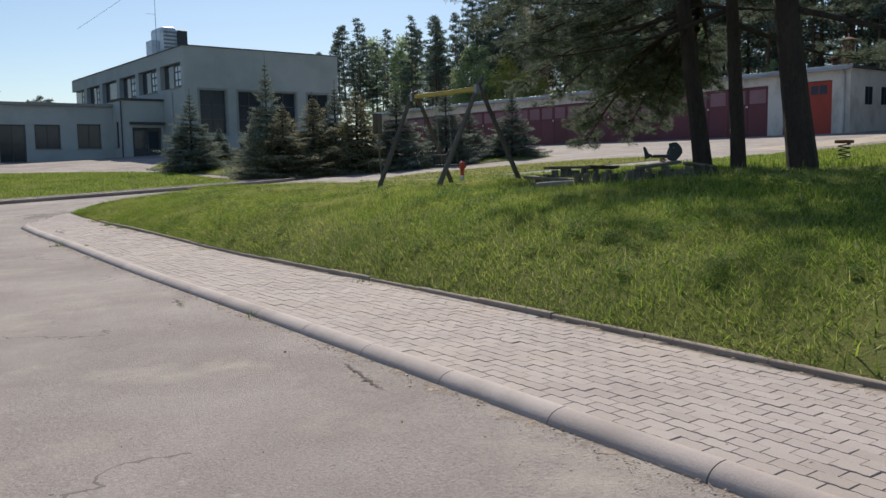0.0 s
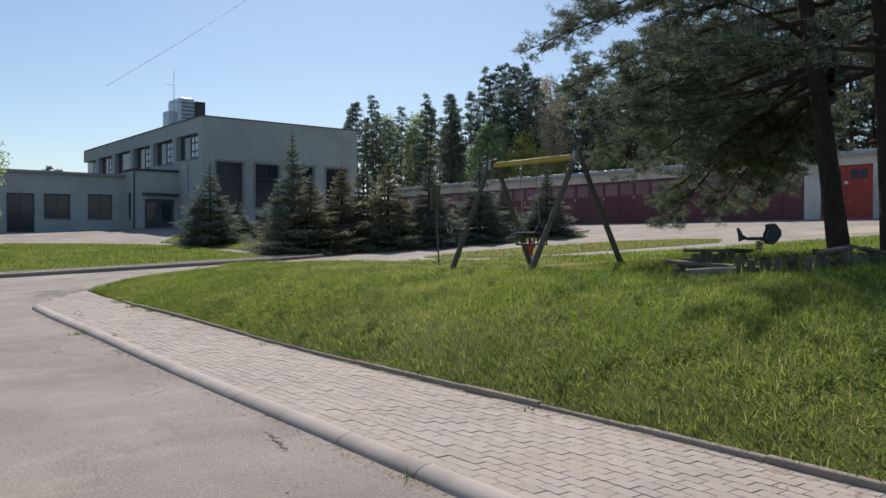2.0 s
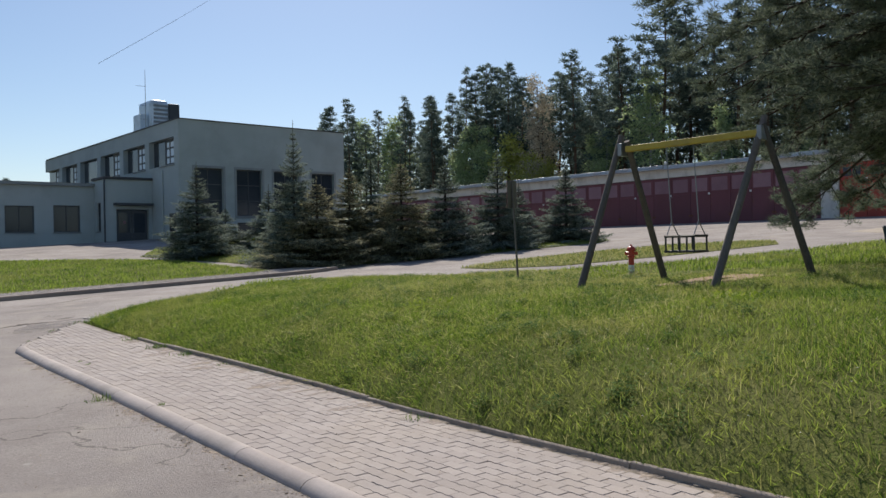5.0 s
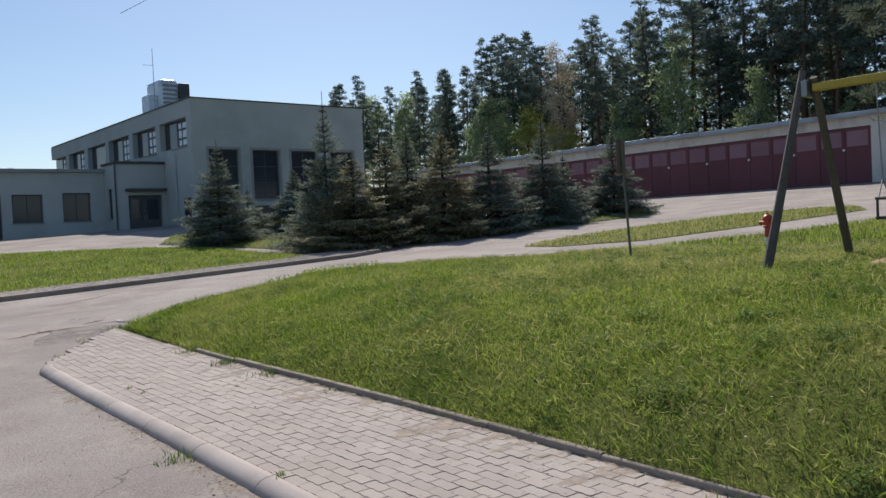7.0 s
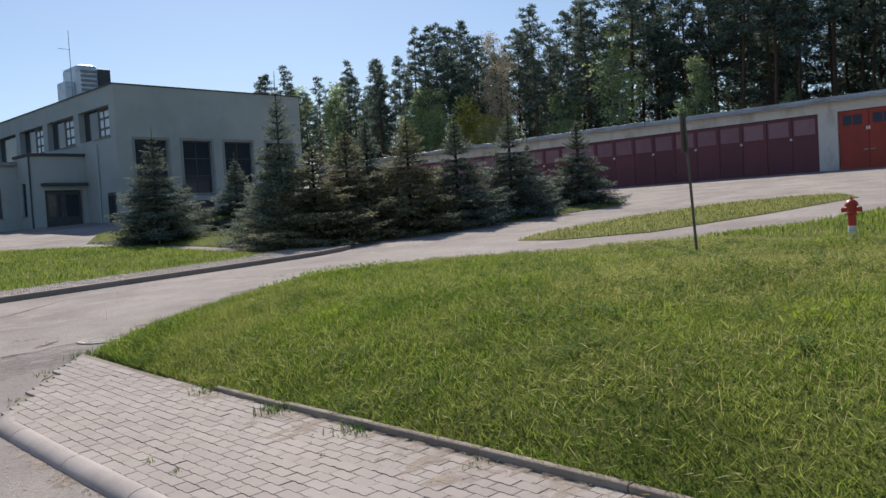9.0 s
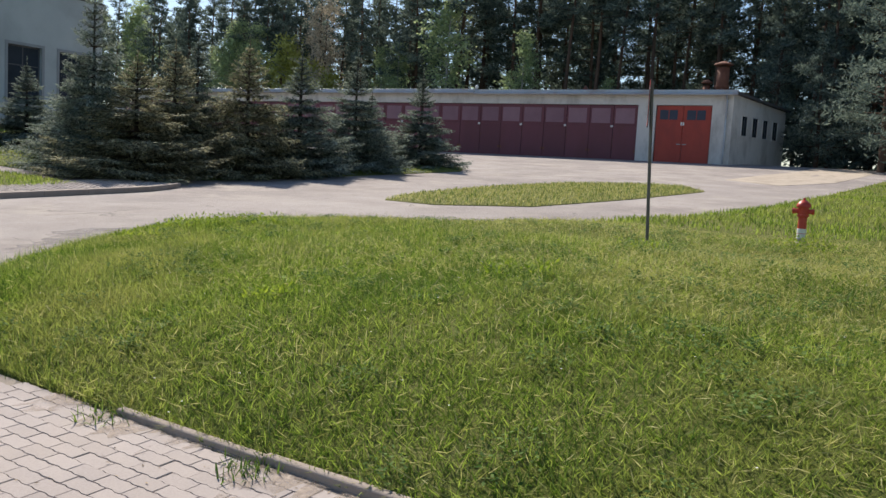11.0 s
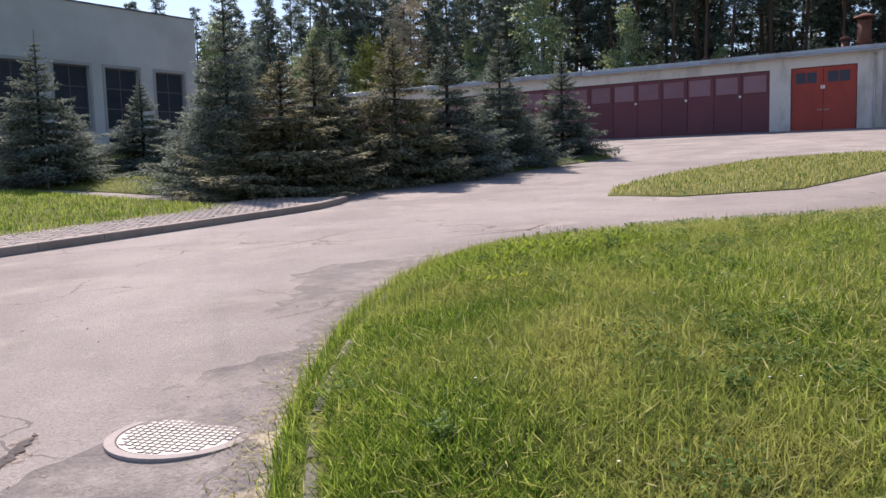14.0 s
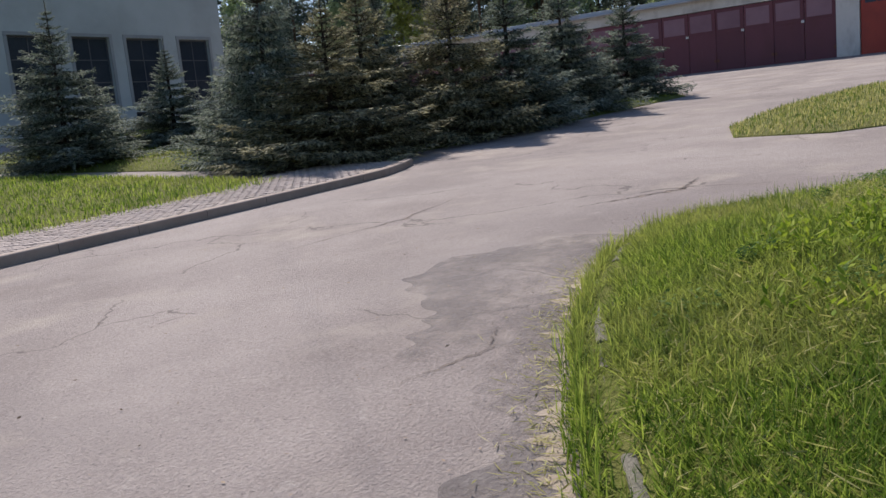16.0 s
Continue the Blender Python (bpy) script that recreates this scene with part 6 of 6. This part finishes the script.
# clover and plantain clumps low in the lawn
rn = np.random.default_rng(505)
nc = 420
cx, cy = lawn_points(LAWN, nc * 3, 4.2, 13, 4, 25.5, 506, lambda x, y: 0.15 + 0.85 * tuft(x, y, 0.55, 1.9) ** 2)
per = 90
sz = rn.uniform(0.05, 0.2, len(cx))
k = np.repeat(np.arange(len(cx)), per)
a, d = rn.uniform(0, 6.283, len(k)), np.sqrt(rn.uniform(0, 1, len(k)))
px, py = cx[k] + d * sz[k] * np.cos(a), cy[k] + d * sz[k] * np.sin(a)
keep = inside(LAWN, px, py)
px, py, kk = px[keep], py[keep], k[keep]
m = len(px)
b = rn.uniform(0, 6.283, m)
v, f = leaf_quads(np.column_stack([px, py, lawn_z(px, py) + rn.uniform(0.015, 0.085, m)]), unit(np.column_stack([np.cos(b), np.sin(b), rn.uniform(-0.2, 0.6, m)])),
                  unit(np.column_stack([rn.normal(0, .35, m), rn.normal(0, .35, m), np.ones(m)])), rn.uniform(0.018, 0.042, m), rn.uniform(0.010, 0.018, m))
tagged(soup("clover", v, f, M_CLOVER), "dark clover and plantain clumps low in the lawn", "weeds", kind="stuff")
gx, gy = lawn_points(LAWN, 150000, 4, 13, 5, 26, 510, lambda x, y: np.clip(tuft(x, y, 0.9, 3.1) * tuft(x, y, 2.3, 0.3) * 1.6 - 0.35, 0, 1) * np.clip(1.4 - (x - edge_x(y)) * 0.12, 0.2, 1))
blades("grass", gx, gy, lawn_z(gx, gy) - 0.01, 0.06 + 0.09 * rn.random(len(gx)), 0.0032 + 0.0025 * rn.random(len(gx)), M_DEEPGRASS, "deep green lush tufts in the lawn", 0.8, 511)


# dead stalks and weeds in and before the sandpit
px, py = rn.uniform(8.3, 11.8, 1500), rn.uniform(9.3, 12.2, 1500)
dry = rn.random(1500) < 0.45
for sel, mat, label, sd in ((dry, M_DRYGRASS, "dead pale stalks in the old sandpit", 515), (~dry, M_DEEPGRASS, "weeds growing through the old sandpit", 516)):
    blades("pit_weeds", px[sel], py[sel], lawn_z(px[sel], py[sel]) - 0.01, 0.06 + 0.2 * rn.random(sel.sum()) ** 2, 0.006 + 0.005 * rn.random(sel.sum()), mat, label, 0.7, sd, "weeds")


def tall_weed(x, y, h, seed):
    """An upright weed stem with pairs of pointed leaves."""
    rg = np.random.default_rng(seed)
    t = thing("tall_weed", x, y, on_lawn(x, y) - 0.02, "upright grey-green weed standing above the shaded grass", "weed", "tall weeds below the pines")
    part("stem", tube([(0, 0, 0), (rg.normal(0, .02), rg.normal(0, .02), h)], [0.006, 0.003], 5), M_WEED, t)
    n = 26
    z = np.repeat(np.linspace(0.15, 1.0, n // 2), 2) * h
    a = np.arange(n) * math.pi + np.repeat(np.arange(n // 2) * 1.3, 2)
    d = unit(np.column_stack([np.cos(a), np.sin(a), rg.uniform(0.1, 0.5, n)]))
    v, f = leaf_quads(np.column_stack([np.zeros(n), np.zeros(n), z]), d, np.tile([[0, 0, 1.0]], (n, 1)), 0.13 * (1.25 - z / h), 0.038 * (1.25 - z / h))
    soup("leaves", v, f, M_CLOVER, t)


for k, (x, y, h) in enumerate(((9.0, 7.4, 0.4), (9.2, 7.45, 0.34), (9.35, 7.2, 0.36), (8.8, 7.55, 0.28), (9.6, 7.3, 0.3))):
    tall_weed(x, y, h, 520 + k)


# ---------- dirt, stones and litter ----------
def strip_of_dirt(name, pts, width, label, seed, mat=M_DIRT, level=None, category="dirt"):
    """A thin uneven band of blown sand lying along a line."""
    rn = np.random.default_rng(seed)
    p = np.array(pts)
    d = np.gradient(p, axis=0)
    nrm = np.column_stack([-d[:, 1], d[:, 0]]) / np.linalg.norm(d, axis=1)[:, None]
    i = np.arange(len(p))
    w = width * np.clip(0.35 + 0.22 * np.sin(i * 0.11 + seed) + 0.16 * np.sin(i * 0.37) + np.convolve(rn.normal(0, 0.55, len(p)), np.ones(3) / 3, 'same') + rn.normal(0, 0.10, len(p)), 0.04, 1.1)
    if width > 0.6:
        w = width * (0.55 + 0.25 * np.sin(i * 0.045 + 1.0) + 0.1 * np.sin(i * 0.13) + 0.03 * np.sin(i * 0.7))
    q = p + nrm * w[:, None]
    level = level or base_z
    v = [(x, y, float(level(x, y)) + 0.005) for x, y in p] + [(x, y, float(level(x, y)) + 0.0022) for x, y in q]
    n = len(p)
    ob = soup(name, v, [(k, k + 1, n + k + 1, n + k) for k in range(n - 1)], mat)
    return tagged(ob, label, category, kind="stuff")


ky = np.arange(-6, 21.5, 0.035)
strip_of_dirt("sand_drift", [(float(kerb_x(y)) + 0.01, y) for y in ky], 0.16, "pale sand and grit washed along the kerb foot", 401, M_SANDY)
bp = [(LAWN[k][0] * (1 - w) + LAWN[k + 1][0] * w - 0.02, LAWN[k][1] * (1 - w) + LAWN[k + 1][1] * w + 0.03) for k in range(11, 19) for w in np.linspace(0, 1, 27)[:-1]]
strip_of_dirt("sand_drift", bp, 0.16, "sandy dirt and dead grass along the lawn border", 411)
# darker relaid asphalt beside the lawn, worn to the pale road at its rim
strip_of_dirt("asphalt_strip", [(p[0] + 0.06, p[1] - 0.07) for p in bp[20:]], 1.5, "dark relaid asphalt strip beside the lawn", 415, M_TAR, lambda x, y: base_z(x, y) - 0.0015, "asphalt")
# sand washed over the blocks from the lawn
for y0, y1, wd, sd in ((-2, 9, 0.16, 421), (9, 15, 0.2, 422), (15, 21.8, 0.5, 423)):
    strip_of_dirt("sand_drift", [(float(edge_x(y)) + 0.005, y) for y in np.arange(y0, y1, 0.03)], wd, "tan sand washed over the blocks beside the edging", sd, M_SANDY, lambda x, y: pave_z(y, x) - 0.0005)


def road_crack(pts, wide, seed):
    """A broken seam in the asphalt: a dark jagged gap with a crumbled pale rim."""
    rn = np.random.default_rng(seed)
    p = np.concatenate([np.linspace(a, b, 24) for a, b in zip(np.array(pts)[:-1], np.array(pts)[1:])]) + rn.normal(0, 0.012, ((len(pts) - 1) * 24, 2))
    d = np.gradient(p, axis=0)
    nr = np.column_stack([-d[:, 1], d[:, 0]]) / (np.linalg.norm(d, axis=1)[:, None] + 1e-6)
    n = len(p)
    for nm, mat, lift, w, label in (("crumbled_rim", M_SANDY, 0.003, wide * 2.2, "pale crumbled rim of a seam in the asphalt"), ("seam", M_SEAM, 0.0055, wide * 0.8, "dark open seam in the asphalt")):
        e = w * np.clip(rn.normal(0.5, 0.35, (n, 2)), 0.05, 1.2) * np.sin(np.linspace(0.05, 3.09, n))[:, None]
        l, r = p + nr * e[:, :1], p - nr * e[:, 1:]
        v = [(x, y, float(base_z(x, y)) + lift) for x, y in (*l, *r)]
        tagged(soup(nm, v, [(k, k + 1, n + k + 1, n + k) for k in range(n - 1)], mat), label, "crack", kind="stuff")


for k, (pts, wide) in enumerate((([(4.6, 29.6), (5.7, 30.0), (7.3, 31.6)], 0.05), ([(3.3, 24.9), (3.9, 25.2), (4.4, 25.15)], 0.09), ([(4.5, 25.4), (4.9, 25.7)], 0.06), ([(6.9, 26.5), (7.5, 26.35), (7.9, 26.6)], 0.006),
                                 ([(9.2, 29.8), (10.8, 29.6), (12.4, 29.9)], 0.015), ([(11.2, 27.9), (12.2, 27.2), (13.0, 27.3)], 0.03), ([(1.0, 26.5), (2.2, 27.0), (3.6, 27.9)], 0.04), ([(2.0, 9.6), (2.16, 10.3)], 0.03), ([(1.75, 5.7), (1.95, 6.5)], 0.035))):
    road_crack(pts, wide, 430 + k)
sx = np.array([p[0] for p in bp])
rn = np.random.default_rng(412)
k = rn.integers(0, len(bp), 1500)
lx, ly = sx[k] - np.abs(rn.normal(0, 0.1, 1500)), np.array([p[1] for p in bp])[k] + np.abs(rn.normal(0, 0.1, 1500))
a = rn.uniform(0, 6.28, 1500)
v, f = leaf_quads(np.column_stack([lx, ly, base_z(lx, ly) + 0.007]), unit(np.column_stack([np.cos(a), np.sin(a), rn.uniform(0, 0.3, 1500)])), unit(rn.normal(0, 0.4, (1500, 3)) + np.array([0, 0, 1])), rn.uniform(0.02, 0.09, 1500), rn.uniform(0.003, 0.007, 1500))
tagged(soup("dead_grass", v, f, M_DRYGRASS), "dead straw lying along the lawn border", "dry grass", kind="stuff")
rn = np.random.default_rng(402)
n = 2600
ly = rn.uniform(-2, 20.5, n)
lx = kerb_x(ly) - np.abs(rn.normal(0, 0.09, n))
n2 = 5200
gx, gy = rn.uniform(-4, 12, n2), rn.uniform(3, 33, n2)
keep = (gx < kerb_x(np.minimum(gy, 21)) - 0.02) | ((gy > 24.5) & ~inside(LAWN, gx, gy) & (gy < 33))
lx, ly = np.append(lx, gx[keep]), np.append(ly, gy[keep])
m = len(lx)
a = rn.uniform(0, 6.28, m)
v, f = leaf_quads(np.column_stack([lx, ly, base_z(lx, ly) + 0.007]), unit(np.column_stack([np.cos(a), np.sin(a), rn.uniform(-0.05, 0.25, m)])), unit(rn.normal(0, 0.4, (m, 3)) + np.array([0, 0, 1])), rn.uniform(0.008, 0.03, m), rn.uniform(0.004, 0.012, m))
tagged(soup("litter", v, f, M_LITTER), "small dry bits of bark and leaves on the road", "litter", kind="stuff")
# litter on the walk
n = 900
py = rn.uniform(2, 21, n)
px = kerb_x(py) + 0.22 + (edge_x(py) - kerb_x(py) - 0.24) * (1 - np.abs(rn.normal(0, 0.35, n)) % 1)
a = rn.uniform(0, 6.28, n)
v, f = leaf_quads(np.column_stack([px, py, pave_z(py, px) + 0.004]), unit(np.column_stack([np.cos(a), np.sin(a), rn.uniform(0, 0.2, n)])), unit(rn.normal(0, 0.4, (n, 3)) + np.array([0, 0, 1])), rn.uniform(0.008, 0.028, n), rn.uniform(0.004, 0.011, n))
tagged(soup("litter", v, f, M_LITTER), "small dry bits of leaves on the block pavement", "litter", kind="stuff")


def pale_stone(x, y, r, seed):
    rg = random.Random(seed)
    bm = bmesh.new()
    bmesh.ops.create_icosphere(bm, subdivisions=3, radius=r)
    for w in bm.verts:
        k = 1 + 0.16 * math.sin(w.co.x * 9 / r * 0.3 + seed) + 0.12 * math.sin(w.co.y * 4 / r + 2 * seed) + rg.uniform(-0.03, 0.03)
        w.co = Vector((w.co.x * 1.3 * k, w.co.y * k, w.co.z * 0.7 * k))
    for fc in bm.faces:
        fc.smooth = True
    ob = part("stone", bm, M_STONE, None)
    ob.matrix_world = pose(x, y, bed_z(x, y) + r * 0.4, 0, 0, seed * 40)
    tagged(ob, "pale whitish boulder lying in the grass below the spruces", "stone", "stones below the spruces")


for k, (x, y, r) in enumerate(((20.2, 48.9, 0.3), (21.2, 47.9, 0.26), (22.0, 47.9, 0.36))):
    pale_stone(x, y, r, 7 + k)
